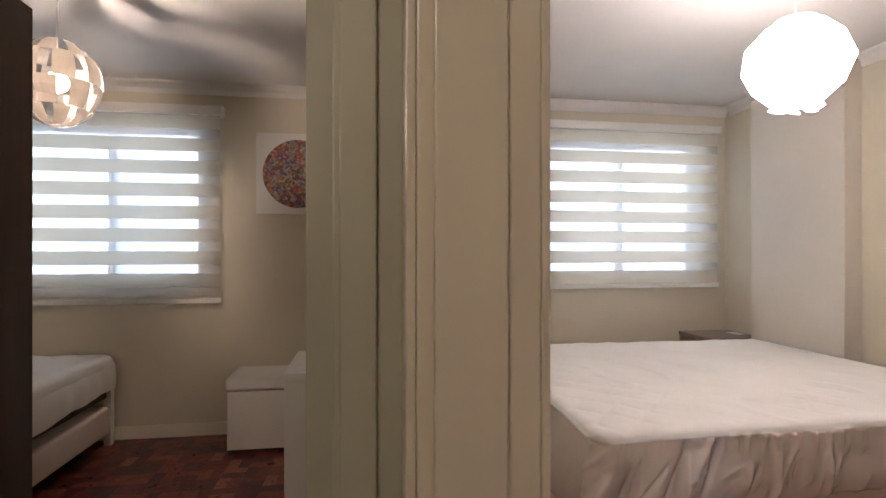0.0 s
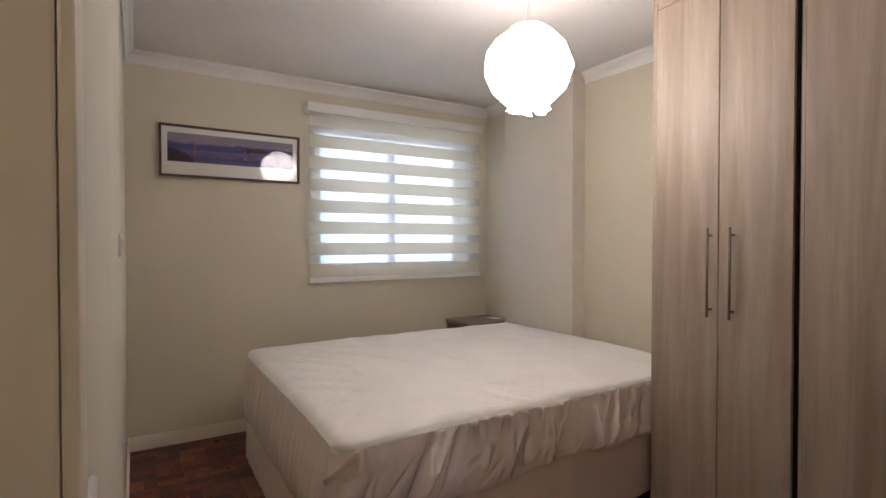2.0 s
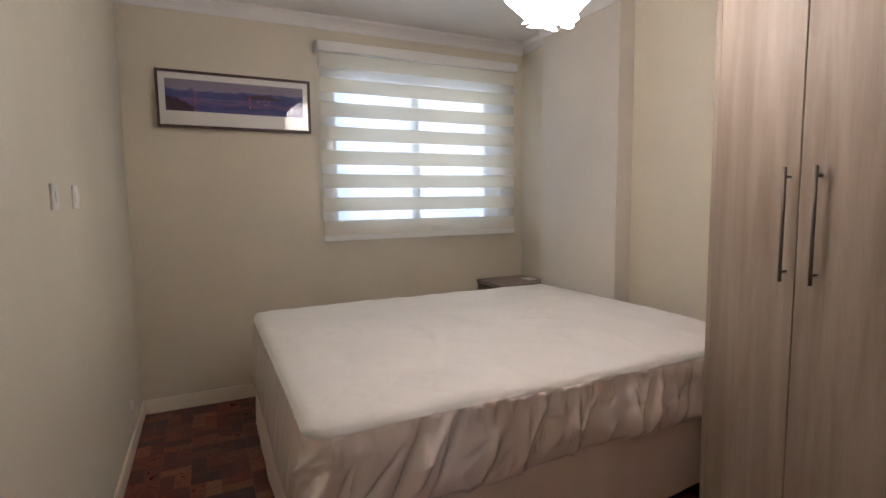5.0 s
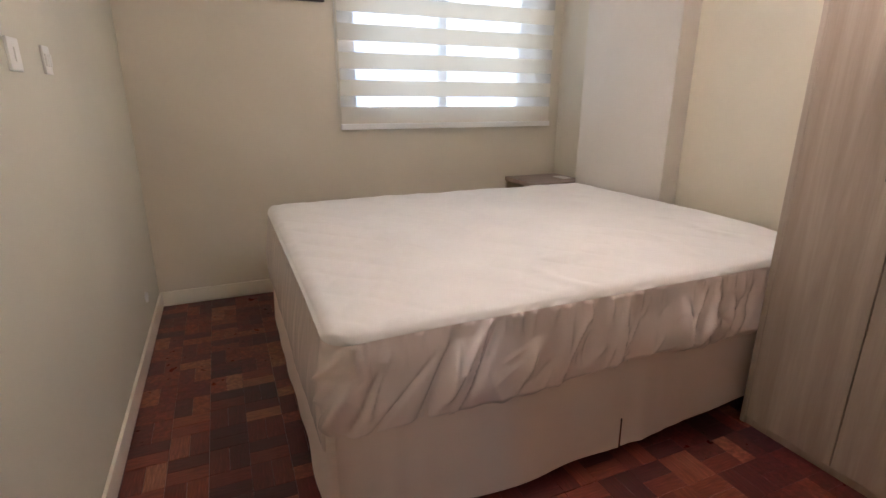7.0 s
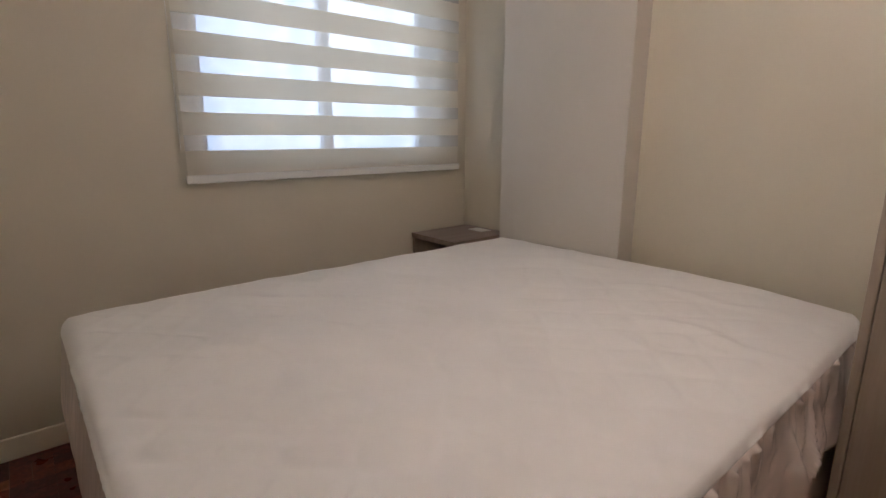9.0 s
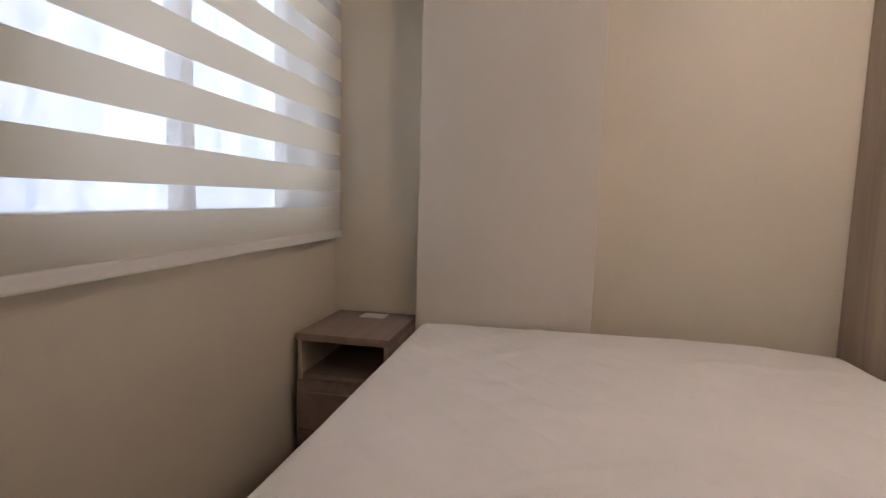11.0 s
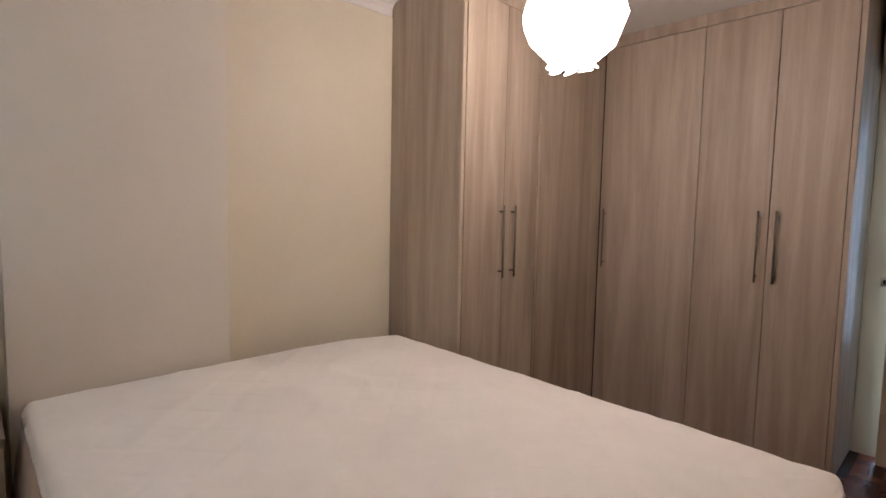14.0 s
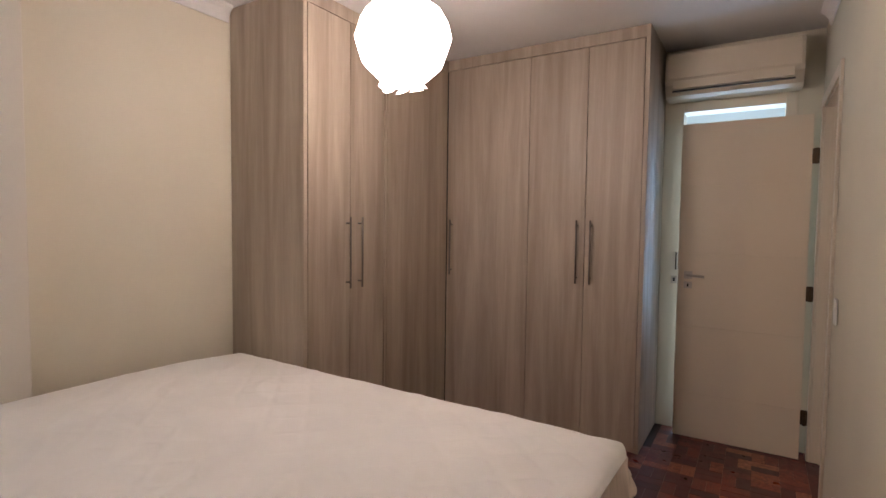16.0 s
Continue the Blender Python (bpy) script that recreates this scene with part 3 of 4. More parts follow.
prof = [(0.0, 2.285), (0.0, 2.585), (0.15, 2.585), (0.19, 2.57), (0.205, 2.53), (0.207, 2.40), (0.20, 2.365), (0.16, 2.30), (0.12, 2.285)]
ringa = [bm.verts.new((ax0, S + 0.002 + p, z)) for p, z in prof]
ringb = [bm.verts.new((ax1, S + 0.002 + p, z)) for p, z in prof]
for i in range(len(prof)):
    j = (i + 1) % len(prof)
    bm.faces.new((ringa[i], ringa[j], ringb[j], ringb[i]))
bm.faces.new(ringa[::-1]), bm.faces.new(ringb)
bmesh.ops.recalc_face_normals(bm, faces=bm.faces)
bmesh.ops.bevel(bm, geom=[e for e in bm.edges if abs(e.verts[0].co.x - e.verts[1].co.x) < 1e-5], offset=0.006, segments=2, affect="EDGES")
part("body", bm, ACPLASTIC, ac)
part("front_panel", block(bmesh.new(), ax0 + 0.02, ax1 - 0.02, S + 0.207, S + 0.214, 2.40, 2.565, bevel=0.003), ACPLASTIC, ac)
fl = part("flap", block(bmesh.new(), ax0 + 0.05, ax1 - 0.05, S + 0.203, S + 0.212, 2.335, 2.385, bevel=0.003), ACPLASTIC, ac)
part("air_slot", block(bmesh.new(), ax0 + 0.045, ax1 - 0.045, S + 0.165, S + 0.197, 2.322, 2.329), BLACK, ac, "dark air outlet slot")


# ---- bed ----
def rounded_rect(x0, x1, y0, y1, radii, step=0.012):
    pts = []
    ra, rb, rc, rd = radii
    for cx, cy, a0, r in ((x1 - ra, y1 - ra, 0, ra), (x0 + rb, y1 - rb, 90, rb), (x0 + rc, y0 + rc, 180, rc), (x1 - rd, y0 + rd, 270, rd)):
        n = max(4, int(r * 1.57 / step))
        for k in range(n + 1):
            a = radians(a0 + 90 * k / n)
            pts.append((cx + r * math.cos(a), cy + r * math.sin(a)))
    out = []
    for i, p in enumerate(pts):
        q = pts[(i + 1) % len(pts)]
        L = math.dist(p, q)
        n = max(1, int(L / step))
        for k in range(n):
            out.append((p[0] + (q[0] - p[0]) * k / n, p[1] + (q[1] - p[1]) * k / n))
    return out


bed = thing("double_bed", "double bed with white quilted cover and gathered satin sides, unmade", "bed", (1.7, 2.6, 0))
BX, BXE, BY, BYE, BZ = 0.655, 2.785, 1.78, 3.515, 0.705
loop = rounded_rect(BX, BXE, BY, BYE, (0.10, 0.10, 0.08, 0.15), 0.007)
cx0, cy0 = (BX + BXE) / 2, (BY + BYE) / 2


def sag(x, y):
    """How far the cover dips towards the foot and the near long edge."""
    return 0.022 * max(0.0, 1 - (y - BY) / 0.5) ** 1.6 + 0.010 * max(0.0, 1 - (x - BX) / 0.45) ** 2


bm = bmesh.new()
nr = 110
rings = []
for down, out in ((0.040, -0.010), (0.034, -0.003), (0.029, 0.001)):
    ring = []
    for q, (x, y) in enumerate(loop[::2]):
        L = math.hypot(x - cx0, y - cy0)
        edge_n = Vector((x - cx0, y - cy0, 0)) / L
        wob = 0.003 * noise.noise(Vector((x * 9, y * 9, 2))) + 0.004 * noise.noise(Vector((x * 38, y * 38, 5)))
        ring.append(bm.verts.new((x + edge_n.x * (out + wob), y + edge_n.y * (out + wob), BZ - down + wob - sag(x, y))))
    rings.append(ring)
for k in range(nr + 1):
    s = 1 - (k / nr) * 0.985
    ring = []
    for (x, y) in loop[::2]:
        px_, py_ = cx0 + (x - cx0) * s, cy0 + (y - cy0) * s
        edge = min(px_ - BX, BXE - px_, py_ - BY, BYE - py_)
        e = max(0.0, min(1.0, edge / 0.045))
        z = BZ - 0.026 * (1 - math.sqrt(max(0.0, 1 - (1 - e) ** 2)))
        z -= sag(px_, py_)
        z += 0.008 * math.sin(1.6 * px_ + 0.5) * math.sin(1.9 * py_) + 0.004 * noise.noise(Vector((px_ * 3, py_ * 3, 0)))
        wx, wy = px_ + 0.012 * noise.noise(Vector((px_ * 4, py_ * 4, 8))), py_ + 0.012 * noise.noise(Vector((px_ * 4, py_ * 4, 15)))
        q = abs(math.sin((wx + wy) * math.pi / 0.20)) * abs(math.sin((wx - wy) * math.pi / 0.20))
        z += (0.0018 + 0.0046 * max(0.0, 1 - (px_ - BX) / 0.6)) * min(1, q * 3.0) * e
        z += 0.006 * max(0.0, 1 - 5 * abs(noise.noise(Vector((px_ * 3.2 + py_, py_ * 2.4, 3))))) * e
        ring.append(bm.verts.new((px_, py_, z)))
    rings.append(ring)
m_ = len(rings[0])
for k in range(len(rings) - 1):
    for i in range(m_):
        j = (i + 1) % m_
        bm.faces.new((rings[k][i], rings[k][j], rings[k + 1][j], rings[k + 1][i]))
bm.faces.new(rings[-1])
cover = part("mattress_cover", bm, SHEET, bed, "white quilted top of the mattress cover", smooth=True)


def drape(name, material, z_top, hem, seedv):
    """Gathered cloth hanging round the bed in long uneven folds."""
    bm = bmesh.new()
    rnd = random.Random(seedv)
    rows_ = 46
    n = len(loop)
    runs = [0.0]
    for i in range(1, n + 1):
        runs.append(runs[-1] + math.dist(loop[i - 1], loop[i % n]))
    total = runs[-1]
    folds = []
    for k in range(300):                      # short gathers below the seam
        folds.append((rnd.uniform(0, total), rnd.uniform(0.005, 0.012), rnd.uniform(-0.05, 0.02), 0.0, rnd.uniform(0.10, 0.40), rnd.uniform(0.003, 0.008), 0))
    for k in range(150):                      # long folds slanting to the foot
        folds.append((rnd.uniform(0, total), rnd.uniform(0.007, 0.020), rnd.gauss(-0.12, 0.07), rnd.uniform(-0.15, 0.35), rnd.uniform(0.75, 1.35), rnd.choice((-1, 1, 1)) * rnd.uniform(0.010, 0.025), 1))
    for k in range(120):                      # short creases across the folds
        u0 = rnd.uniform(0.15, 0.8)
        folds.append((rnd.uniform(0, total), rnd.uniform(0.007, 0.016), rnd.gauss(-0.35, 0.30), u0, u0 + rnd.uniform(0.15, 0.35), rnd.choice((-1, 1)) * rnd.uniform(0.003, 0.009), 1))
    for k in range(34):                       # puffs at the hem
        folds.append((rnd.uniform(0, total), rnd.uniform(0.035, 0.08), rnd.gauss(-0.05, 0.15), 0.5, 1.5, rnd.uniform(0.010, 0.026), 1))
    grid = []
    for i, (x, y) in enumerate(loop):
        a, b = loop[i - 1], loop[(i + 1) % n]
        run = runs[i]
        tx, ty = b[0] - a[0], b[1] - a[1]
        L = math.hypot(tx, ty)
        nx, ny = ty / L, -tx / L
        side = y < BY + 0.08
        full = 1.0 if side else 0.16
        near_ = [f for f in folds if abs(f[0] - run) < 0.45]
        h = hem(x, y, run)
        col = []
        for k in range(rows_ + 1):
            u = k / rows_
            off = 0.012 * noise.noise(Vector((run * 4, u * 1.2, seedv))) * (0.3 + u)
            for c, w_, slant, u0, u1, am, long_ in near_:
                if u0 < u < u1:
                    d = (run - c - slant * u) / w_
                    if abs(d) < 3:
                        end = math.sin(math.pi * (u - u0) / (u1 - u0)) if long_ else 1 - (u / u1) ** 2
                        off += am * math.exp(-abs(d) ** 1.25) * end
            off = full * min(0.065, off)
            swell = 0.022 if side else 0.026
            belly = swell * math.sin(math.pi * min(1, u * 0.92) ** 1.2) - 0.020 * max(0.0, u - 0.90) / 0.10
            zt = z_top - sag(x, y)
            z = zt + (h - zt) * u
            if k == 0:
                off, belly = 0.2 * off, 0.001
            col.append(bm.verts.new((x + nx * (belly + off), y + ny * (belly + off), z)))
        grid.append(col)
    for i in range(n):
        j = (i + 1) % n
        for k in range(rows_):
            bm.faces.new((grid[i][k], grid[i][k + 1], grid[j][k + 1], grid[j][k]))
    bmesh.ops.recalc_face_normals(bm, faces=bm.faces)
    return part(name, bm, material, bed, smooth=True)


dr = drape("cover_side", SATIN, BZ - 0.029, lambda x, y, r: 0.335 + 0.03 * noise.noise(Vector((r * 2.3, 0, 0))) + 0.03 * (x - BX) * (y < BY + 0.1) - (0.10 if y > BY + 0.08 else 0.0), 2)
dr["label"] = "gathered cream satin side of the mattress cover"


def skirt_panel(name, pts, z0f, seedv):
    bm = bmesh.new()
    cols = []
    for i, (x, y, nx, ny) in enumerate(pts):
        r = i * 0.02
        w = 0.010 * noise.noise(Vector((r * 4, seedv, 0))) + 0.014 * noise.noise(Vector((r * 16, seedv, 2))) * max(0.0, 1 - r / 0.35)
        fl_ = 0.012
        col = []
        for k in range(7):
            u = k / 6
            z = 0.40 + (z0f(i / (len(pts) - 1)) - 0.40) * u
            col.append(bm.verts.new((x + nx * (w * (0.4 + u) + fl_ * u), y + ny * (w * (0.4 + u) + fl_ * u), z)))
        cols.append(col)
    for i in range(len(cols) - 1):
        for k in range(6):
            bm.faces.new((cols[i][k], cols[i][k + 1], cols[i + 1][k + 1], cols[i + 1][k]))
    return part(name, bm, SKIRT, bed, "beige cloth panel of the bed skirt", smooth=True)


def straight(a, b, nx, ny):
    n = int(math.dist(a, b) / 0.02)
    return [(a[0] + (b[0] - a[0]) * k / n, a[1] + (b[1] - a[1]) * k / n, nx, ny) for k in range(n + 1)]


YS = BY - 0.006
skirt_panel("skirt_panel", straight((BX + 0.008, YS), (1.700, YS), 0, -1), lambda u: 0.03 + 0.012 * math.sin(u * 9), 1)
skirt_panel("skirt_panel", straight((1.706, YS), (BXE - 0.05, YS), 0, -1), lambda u: 0.04 + 0.07 * u, 5)
skirt_panel("skirt_panel", straight((BX - 0.004, BYE - 0.08), (BX - 0.004, YS + 0.03), -1, 0) + [(BX + 0.002, YS + 0.012, -0.8, -0.6), (BX + 0.016, YS + 0.001, -0.3, -0.95)], lambda u: 0.03, 9)
part("base", block(bmesh.new(), BX + 0.05, BXE - 0.03, BY + 0.05, BYE - 0.05, 0.09, 0.40, bevel=0.02), SKIRT, bed)
part("mattress", block(bmesh.new(), BX + 0.04, BXE - 0.02, BY + 0.04, BYE - 0.04, 0.402, BZ - 0.035, bevel=0.03), SHEET, bed)
for x in (BX + 0.15, 1.7, BXE - 0.15):
    for y in (BY + 0.15, BYE - 0.15):
        part("leg", rod(bmesh.new(), (x, y, 0.0), (x, y, 0.092), 0.025, 16), BLACK, bed)

# ---- nightstand ----
ns = thing("nightstand", "greige oak nightstand with open shelf and two drawers, by the window", "nightstand", (2.70, 3.76, 0))
nx0, nx1, ny0, ny1, nt = 2.465, W - 0.003, 3.572, 3.968, 0.695
part("top", block(bmesh.new(), nx0 - 0.004, nx1, ny0 - 0.004, ny1 + 0.004, nt - 0.03, nt, bevel=0.002), LAM_TOP_SHADED, ns)
for y0 in (ny0, ny1 - 0.018):
    part("side_panel", block(bmesh.new(), nx0 + 0.002, nx1, y0, y0 + 0.018, 0.0, nt - 0.0305, bevel=0.001), LAM, ns)
part("shelf", block(bmesh.new(), nx0 + 0.01, nx1, ny0 + 0.0185, ny1 - 0.0185, 0.500, 0.518, bevel=0.001), LAM_TOP_SHADED, ns)
part("back", block(bmesh.new(), nx1 - 0.01, nx1, ny0 + 0.0185, ny1 - 0.0185, 0.02, nt - 0.031), LAM, ns)
for z0, z1 in ((0.285, 0.497), (0.07, 0.281)):
    dw = part("drawer", block(bmesh.new(), nx0 - 0.012, nx0 + 0.40, ny0 + 0.003, ny1 - 0.003, z0, z1, bevel=0.002), LAM_TOP_SHADED, ns)
    part("pull", block(bmesh.new(), nx0 - 0.022, nx0 - 0.0122, ny0 + 0.055, ny1 - 0.055, z1 - 0.047, z1 - 0.042, bevel=0.001), STEEL, dw, "thin steel edge pull")
card = thing("envelope", "small white plastic card lying on the nightstand", "card", (2.9, 3.76, nt))
part("sheet", block(bmesh.new(), 2.80, 2.885, 3.70, 3.82, nt + 0.0005, nt + 0.005, bevel=0.0015), PLASTIC, card)

# ---- pictures ----
pic = thing("framed_picture", "wide dark-framed dusk photograph of a bridge over water", "picture", (0.67, D, 2.0))
p0, p1, q0, q1 = 0.193, 1.137, 1.838, 2.192
bm = bmesh.new()
fw = 0.016
for q in ((p0, p1, q0, q0 + fw), (p0, p1, q1 - fw, q1), (p0, p0 + fw, q0 + fw, q1 - fw), (p1 - fw, p1, q0 + fw, q1 - fw)):
    block(bm, q[0], q[1], D - 0.030, D - 0.002, q[2], q[3], bevel=0.002)
part("frame", bm, DARKWOOD_AND_SHADE, pic, "thin dark brown wooden frame")
part("mat_board", block(bmesh.new(), p0 + fw, p1 - fw, D - 0.014, D - 0.004, q0 + fw, q1 - fw), WHITE, pic, "white mat board")
m, t, b = nodes("dusk_photograph", 0.6)
co = space(t, (1, 1, 1), "Generated")
sep = t.nodes.new("ShaderNodeSeparateXYZ")
t.links.new(co, sep.inputs[0])
nz = add(t, "ShaderNodeTexNoise", Scale=4.0, Detail=6.0)
t.links.new(space(t, (2.5, 1, 1), "Generated"), nz.inputs[0])
mth = t.nodes.new("ShaderNodeMath")
mth.operation = "MULTIPLY_ADD"
mth.inputs[1].default_value = 0.42
t.links.new(nz.outputs[0], mth.inputs[0])
t.links.new(sep.outputs[2], mth.inputs[2])
t.links.new(ramp(t, mth.outputs[0], [(0.15, (0.10, 0.10, 0.26)), (0.38, (0.035, 0.05, 0.20)), (0.52, (0.15, 0.09, 0.22)), (0.66, (0.05, 0.06, 0.22)),
                                     (0.88, (0.05, 0.055, 0.20)), (0.95, (0.27, 0.22, 0.32)), (1.0, (0.22, 0.19, 0.26))]), b.inputs["Base Color"])
part("print", block(bmesh.new(), 0.244, 1.088, D - 0.0165, D - 0.0145, 1.942, 2.138), m, pic, "violet and blue dusk photograph of a bridge")
RED = nodes("print_red", 0.6, (0.35, 0.07, 0.08))[0]
for x, z0, z1 in ((0.405, 1.965, 2.085), (0.735, 1.995, 2.055)):
    bm = bmesh.new()
    block(bm, x, x + 0.003, D - 0.0178, D - 0.0168, z0, z1)
    block(bm, x + 0.009, x + 0.012, D - 0.0178, D - 0.0168, z0, z1)
    for k in range(4):
        zz = z0 + (z1 - z0) * (0.35 + 0.2 * k)
        block(bm, x + 0.0031, x + 0.0089, D - 0.0178, D - 0.0168, zz, zz + 0.003)
    part("bridge_tower", bm, RED, pic, "red bridge tower in the photograph")
GOLD = nodes("print_gold", 0.6, (0.75, 0.42, 0.20))[0]
for x, z in ((0.408, 1.945), (0.738, 1.985), (0.83, 2.035), (0.838, 2.008), (0.79, 2.03), (0.86, 2.03)):
    part("shore_light", block(bmesh.new(), x, x + 0.008, D - 0.0178, D - 0.0168, z, z + 0.007), GOLD, pic, "golden shore light in the photograph")
LILAC = nodes("print_lilac", 0.6, (0.24, 0.18, 0.42))[0]
part("bridge_deck", block(bmesh.new(), 0.41, 0.735, D - 0.0176, D - 0.0168, 2.022, 2.025), LILAC, pic, "lilac bridge deck in the photograph")
HILL = nodes("print_hill", 0.7, (0.045, 0.016, 0.035))[0]
bm = bmesh.new()
ridge = [bm.verts.new((0.245 + 0.16 * k / 12, D - 0.0172, 1.943 + (0.085 - 0.06 * (k / 12) ** 2 + 0.008 * math.sin(k * 1.7)))) for k in range(13)]
foot = [bm.verts.new((0.245 + 0.16 * k / 12, D - 0.0172, 1.943)) for k in range(13)]
for k in range(12):
    bm.faces.new((foot[k], foot[k + 1], ridge[k + 1], ridge[k]))
part("hill", bm, HILL, pic, "dark headland in the photograph")
bm = bmesh.new()
ridge = [bm.verts.new((0.70 + 0.24 * k / 12, D - 0.0172, 2.05 + 0.022 * math.sin(math.pi * k / 12) + 0.004 * math.sin(k * 2.3))) for k in range(13)]
foot = [bm.verts.new((0.70 + 0.24 * k / 12, D - 0.0172, 2.048 - 0.006 * (k % 2))) for k in range(13)]
for k in range(12):
    bm.faces.new((foot[k], foot[k + 1], ridge[k + 1], ridge[k]))
part("hill", bm, HILL, pic, "dark headland in the photograph")
g = part("glass", block(bmesh.new(), p0 + fw, p1 - fw, D - 0.022, D - 0.020, q0 + fw, q1 - fw), glass("picture_glass", 0.028, 0.01), pic, "clear picture glass")
g.visible_shadow = False

pic.location.y = D - 0.016
pic.rotation_euler = (radians(0.7), 0, radians(1.4))

art = thing("art_board", "white square board with a round multicoloured mosaic on the wall", "picture", (-0.67, D, 2.0))
part("board", block(bmesh.new(), -1.04, -0.42, D - 0.022, D - 0.002, 1.67, 2.29, bevel=0.002), WHITE, art)
m, t, b = nodes("mosaic_print", 0.6)
vo = add(t, "ShaderNodeTexVoronoi", Scale=58.0)
t.links.new(space(t), vo.inputs[0])
sp = t.nodes.new("ShaderNodeSeparateColor")
t.links.new(vo.outputs["Color"], sp.inputs[0])
t.links.new(ramp(t, sp.outputs[0], [(0.0, (0.45, 0.05, 0.04)), (0.2, (0.05, 0.09, 0.25)), (0.4, (0.55, 0.22, 0.05)), (0.6, (0.08, 0.05, 0.05)), (0.8, (0.5, 0.35, 0.25)), (1.0, (0.10, 0.25, 0.30))]), b.inputs["Base Color"])
part("mosaic_disc", rod(bmesh.new(), (-0.73, D - 0.0265, 1.98), (-0.73, D - 0.0225, 1.98), 0.262, 64), m, art, "round mosaic of small coloured tiles")


# ---- switches and sockets ----
def plate(name, y, z, w_, h_, label, keys=1):
    s = thing(name, label, "wall switch", (0, y, z))
    part("plate", block(bmesh.new(), 0.0008, 0.009, y - w_ / 2, y + w_ / 2, z - h_ / 2, z + h_ / 2, bevel=0.003), PLASTIC, s)
    for k in range(keys):
        kw = min(0.02, w_ / (keys + 1))
        c = y + (k - (keys - 1) / 2) * (kw + 0.004)
        part("key", block(bmesh.new(), 0.0092, 0.013, c - kw / 2, c + kw / 2, z - 0.018, z + 0.018, bevel=0.002), PLASTIC, s)
    return s


plate("light_switch", 2.245, 1.385, 0.085, 0.082, "white plastic blank plate on the cream wall by the bed", 1)
plate("light_switch", 2.53, 1.387, 0.070, 0.082, "white plastic three-key switch plate on the cream wall", 3)
plate("light_switch", 0.78, 1.06, 0.075, 0.115, "white plastic switch plate beside the doorway casing", 1)
sk = thing("socket", "small round white socket low on the cream wall", "wall socket", (0, 3.50, 0.25))
part("cover", rod(bmesh.new(), (0.0008, 3.50, 0.25), (0.010, 3.50, 0.25), 0.028, 24), PLASTIC, sk)
sk = thing("socket", "round white socket low on the wall beside the doorway", "wall socket", (0, 1.05, 0.30))
part("cover", rod(bmesh.new(), (0.0008, 1.05, 0.30), (0.012, 1.05, 0.30), 0.034, 24), PLASTIC, sk)

# ---- second room ----
LB0, LB1 = -2.97, -2.01
sb = thing("single_bed", "white trundle bed with a rumpled white mattress cover", "bed", (-2.5, 3.0, 0))
bm = block(bmesh.new(), LB0, LB1 + 0.01, 1.95, 3.93, 0.42, 0.655, bevel=0.075, seg=5)
bmesh.ops.subdivide_edges(bm, edges=[e for e in bm.edges if e.calc_length() > 0.3], cuts=24, use_grid_fill=True)
for v in bm.verts:
    v.co.z += 0.014 * noise.noise(v.co * 3) + 0.008 * noise.noise(v.co * 9)
part("mattress", bm, SHEET, sb, smooth=True)
bm = bmesh.new()
n = 80
cols = []
for i in range(n + 1):
    y = 1.95 + 1.97 * i / n
    w_ = 0.012 * noise.noise(Vector((y * 9, 0, 0)))
    hz = 0.37 + 0.035 * math.sin(y * 2.2) + 0.03 * noise.noise(Vector((y * 3, 4, 0)))
    cols.append([bm.verts.new(p) for p in ((LB1 - 0.06, y, 0.633), (LB1 - 0.012, y, 0.612), (LB1 + 0.014 + w_ * 0.5, y, 0.565), (LB1 + 0.020 + w_, y, 0.48), (LB1 + 0.014 + w_, y, hz))])
for i in range(n):
    for k in range(4):
        bm.faces.new((cols[i][k], cols[i][k + 1], cols[i + 1][k + 1], cols[i + 1][k]))
part("sheet_side", bm, SHEET, sb, smooth=True)
part("rail", block(bmesh.new(), LB1 - 0.05, LB1 - 0.03, 1.95, 3.93, 0.34, 0.405, bevel=0.003), DARKWOOD_AND_SHADE, sb, "dark wooden side rail")
part("trundle_mattress", block(bmesh.new(), LB0 + 0.05, LB1 + 0.012, 1.98, 3.84, 0.10, 0.295, bevel=0.03, seg=4), SKIRT, sb, "beige pulled-in trundle mattress", smooth=True)
for y in (2.2, 3.6):
    part("caster", rod(bmesh.new(), (LB1 - 0.10, y - 0.01, 0.05), (LB1 - 0.10, y + 0.01, 0.05), 0.0495, 16), BLACK, sb, "black trundle caster")
part("foot_post", block(bmesh.new(), LB1 - 0.05, LB1, 3.88, 3.93, 0.0, 0.56, bevel=0.004), WHITE, sb)
part("head_post", block(bmesh.new(), LB1 - 0.05, LB1, 1.93, 1.98, 0.0, 0.52, bevel=0.004), WHITE, sb)
ot = thing("ottoman", "square white leatherette ottoman with a padded lid, against the window wall", "ottoman", (-0.85, 3.75, 0))
part("body", block(bmesh.new(), -1.145, -0.66, 3.56, 3.94, 0.035, 0.432, bevel=0.008), LEATHER, ot)
part("lid", block(bmesh.new(), -1.155, -0.65, 3.55, 3.95, 0.437, 0.52, bevel=0.028, seg=4), LEATHER, ot, smooth=True)
for x in (-1.115, -0.69):
    for y in (3.59, 3.91):
        part("foot", block(bmesh.new(), x - 0.02, x + 0.02, y - 0.02, y + 0.02, 0.0, 0.035), BLACK, ot)
dk = thing("desk", "white lacquered desk against the wall of the second room", "desk", (-0.36, 2.95, 0))
part("top", block(bmesh.new(), -0.64, -T - 0.02, 2.68, 3.30, 0.72, 0.75, bevel=0.003), WHITE, dk)
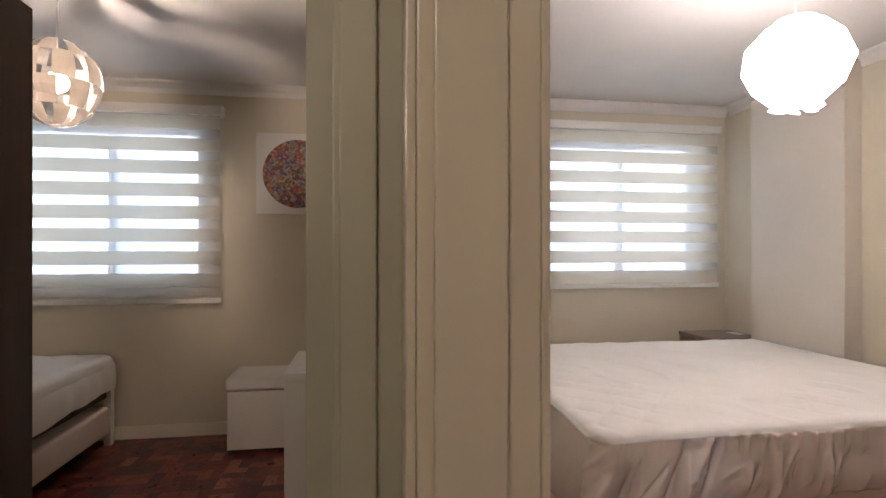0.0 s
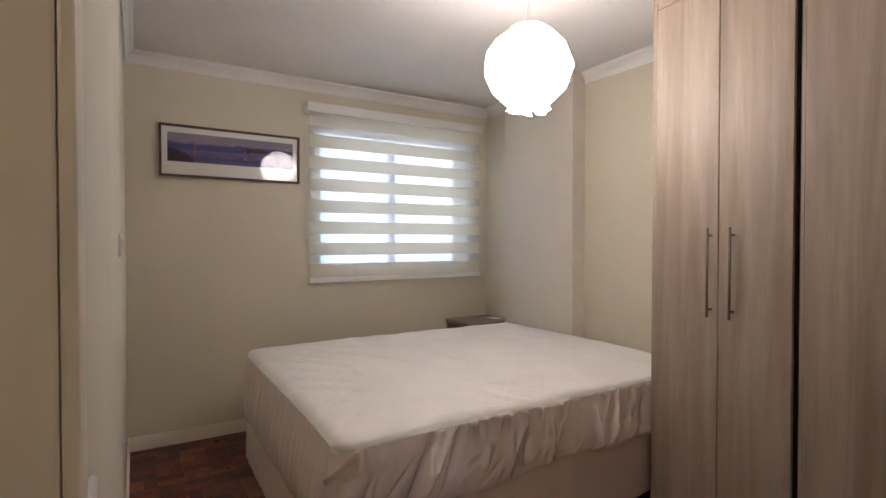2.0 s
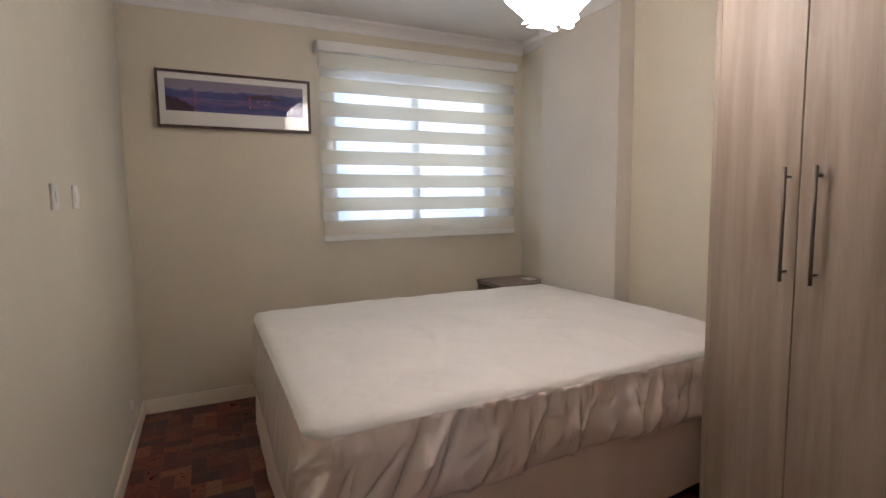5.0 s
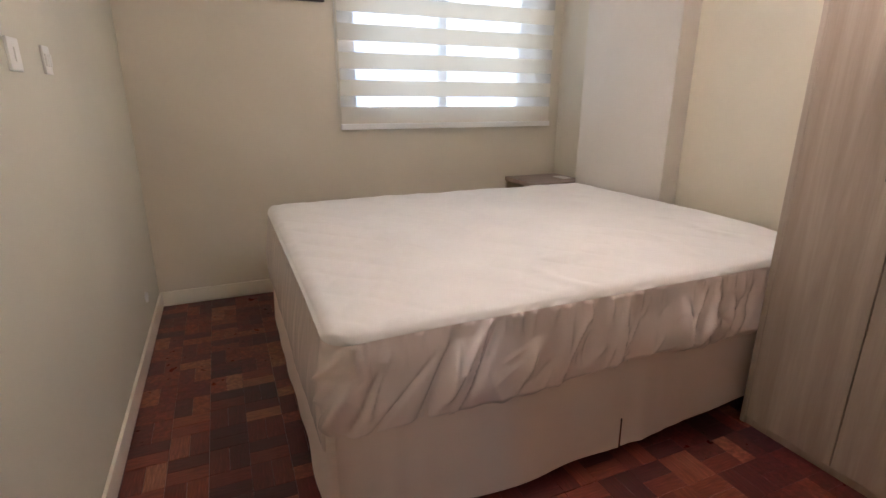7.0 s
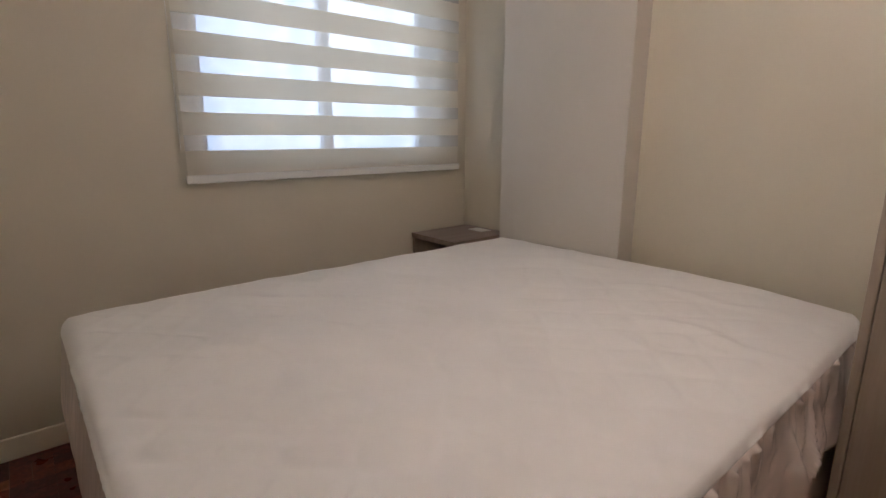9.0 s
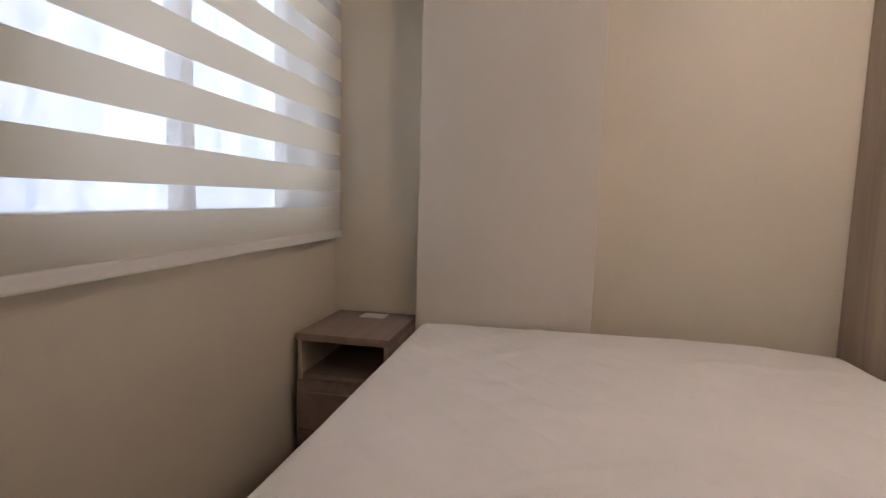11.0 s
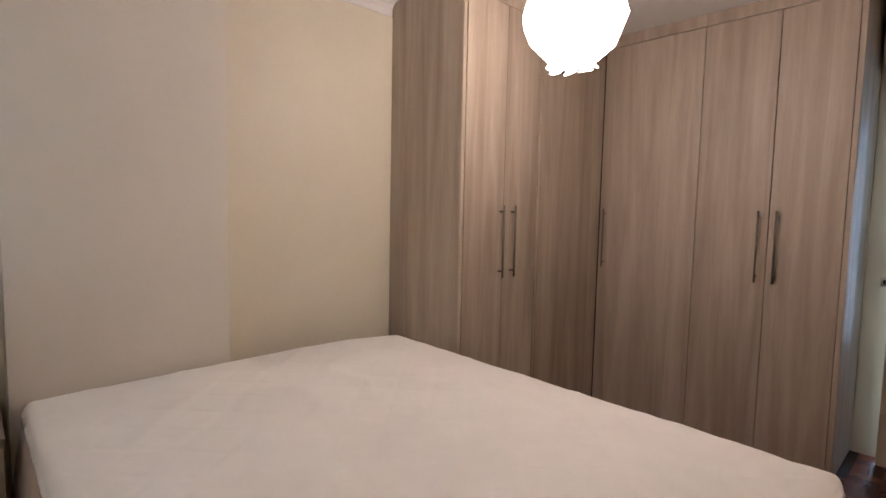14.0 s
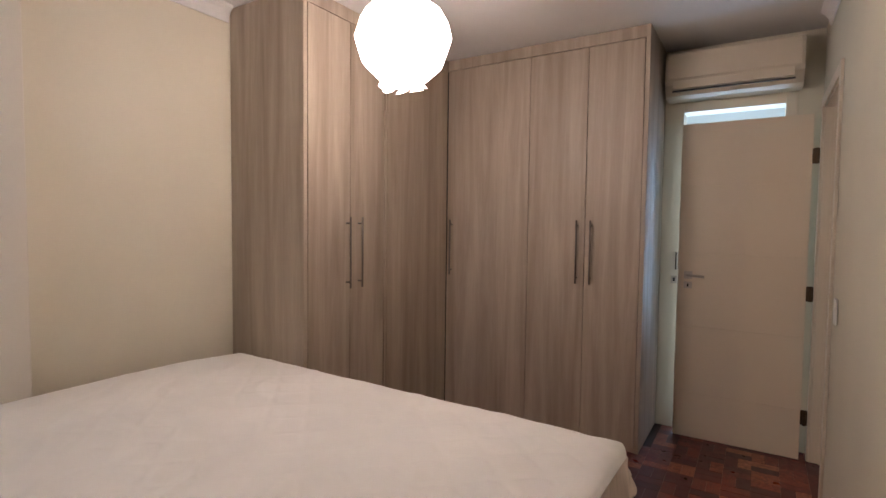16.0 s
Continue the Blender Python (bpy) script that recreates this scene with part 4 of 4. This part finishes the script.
for y in (2.685, 3.27):
    part("side_panel", block(bmesh.new(), -0.635, -T - 0.022, y, y + 0.025, 0.0, 0.7195, bevel=0.002), WHITE, dk)
part("front", block(bmesh.new(), -0.635, -0.617, 2.711, 3.269, 0.05, 0.7195, bevel=0.002), WHITE, dk)

# ---- parquet: squares of two staves, turned alternately ----
SQ, GAP = 0.139, 0.0005
stave_mesh = bpy.data.meshes.new("stave")
bm = block(bmesh.new(), -SQ / 2 + GAP, SQ / 2 - GAP, -SQ / 4 + GAP, SQ / 4 - GAP, -0.008, 0.0)
bmesh.ops.bevel(bm, geom=[e for e in bm.edges if min(v.co.z for v in e.verts) > -0.001], offset=0.0008, segments=1, affect="EDGES")
bm.to_mesh(stave_mesh)
bm.free()
stave_mesh.materials.append(STAVE)
parquet = tagged(new("parquet"), kind="structure", label="worn reddish brown wooden parquet in alternating squares")
near, far = [], []
for i in range(-26, 22):
    for j in range(-34, 12):
        cx, cy = 0.155 + (i + 0.5) * SQ, 2.66 + (j + 0.5) * SQ
        if cx > W + 0.1 or cx < LW or cy > D + 0.1 or (cx < -0.2 and cy < 0.4) or (cx > 0.9 and cy < 0.2):
            continue
        for k in (-0.5, 0.5):
            turned = (i + j) % 2 == 0
            x = cx + (k * SQ / 2 if turned else 0)
            y = cy + (0 if turned else k * SQ / 2)
            walkway = (0.0 < x < 0.62 and 0.3 < y < 3.95) or (0.62 <= x < 2.3 and 0.5 < y < 1.80)
            (near if walkway else far).append((x, y, turned))
near.sort(key=lambda s: abs(s[0] - 0.6) + abs(s[1] - 1.5))
far += near[300:]
rnd = random.Random(7)
for x, y, turned in near[:300]:
    ob = new("stave", stave_mesh)
    ob.location = (x, y, rnd.uniform(-0.0004, 0.0004))
    ob.rotation_euler = (0, 0, (math.pi / 2 if turned else 0) + math.pi * rnd.randint(0, 1))
    ob.parent = parquet
verts, faces = [], []
for x, y, turned in far:
    hx, hy = (SQ / 2 - GAP, SQ / 4 - GAP)
    if turned:
        hx, hy = hy, hx
    z = rnd.uniform(-0.0004, 0.0004)
    o = len(verts)
    verts += [(x + sx * hx, y + sy * hy, zz) for zz in (z - 0.008, z) for sx, sy in ((-1, -1), (1, -1), (1, 1), (-1, 1))]
    faces += [(o + 4, o + 5, o + 6, o + 7), (o, o + 1, o + 5, o + 4), (o + 1, o + 2, o + 6, o + 5), (o + 2, o + 3, o + 7, o + 6), (o + 3, o, o + 4, o + 7)]
me = bpy.data.meshes.new("staves_far")
me.from_pydata(verts, [], faces)
me.materials.append(STAVES)
ob = new("far_staves", me)
ob.parent = parquet
tagged(ob, kind="stuff")
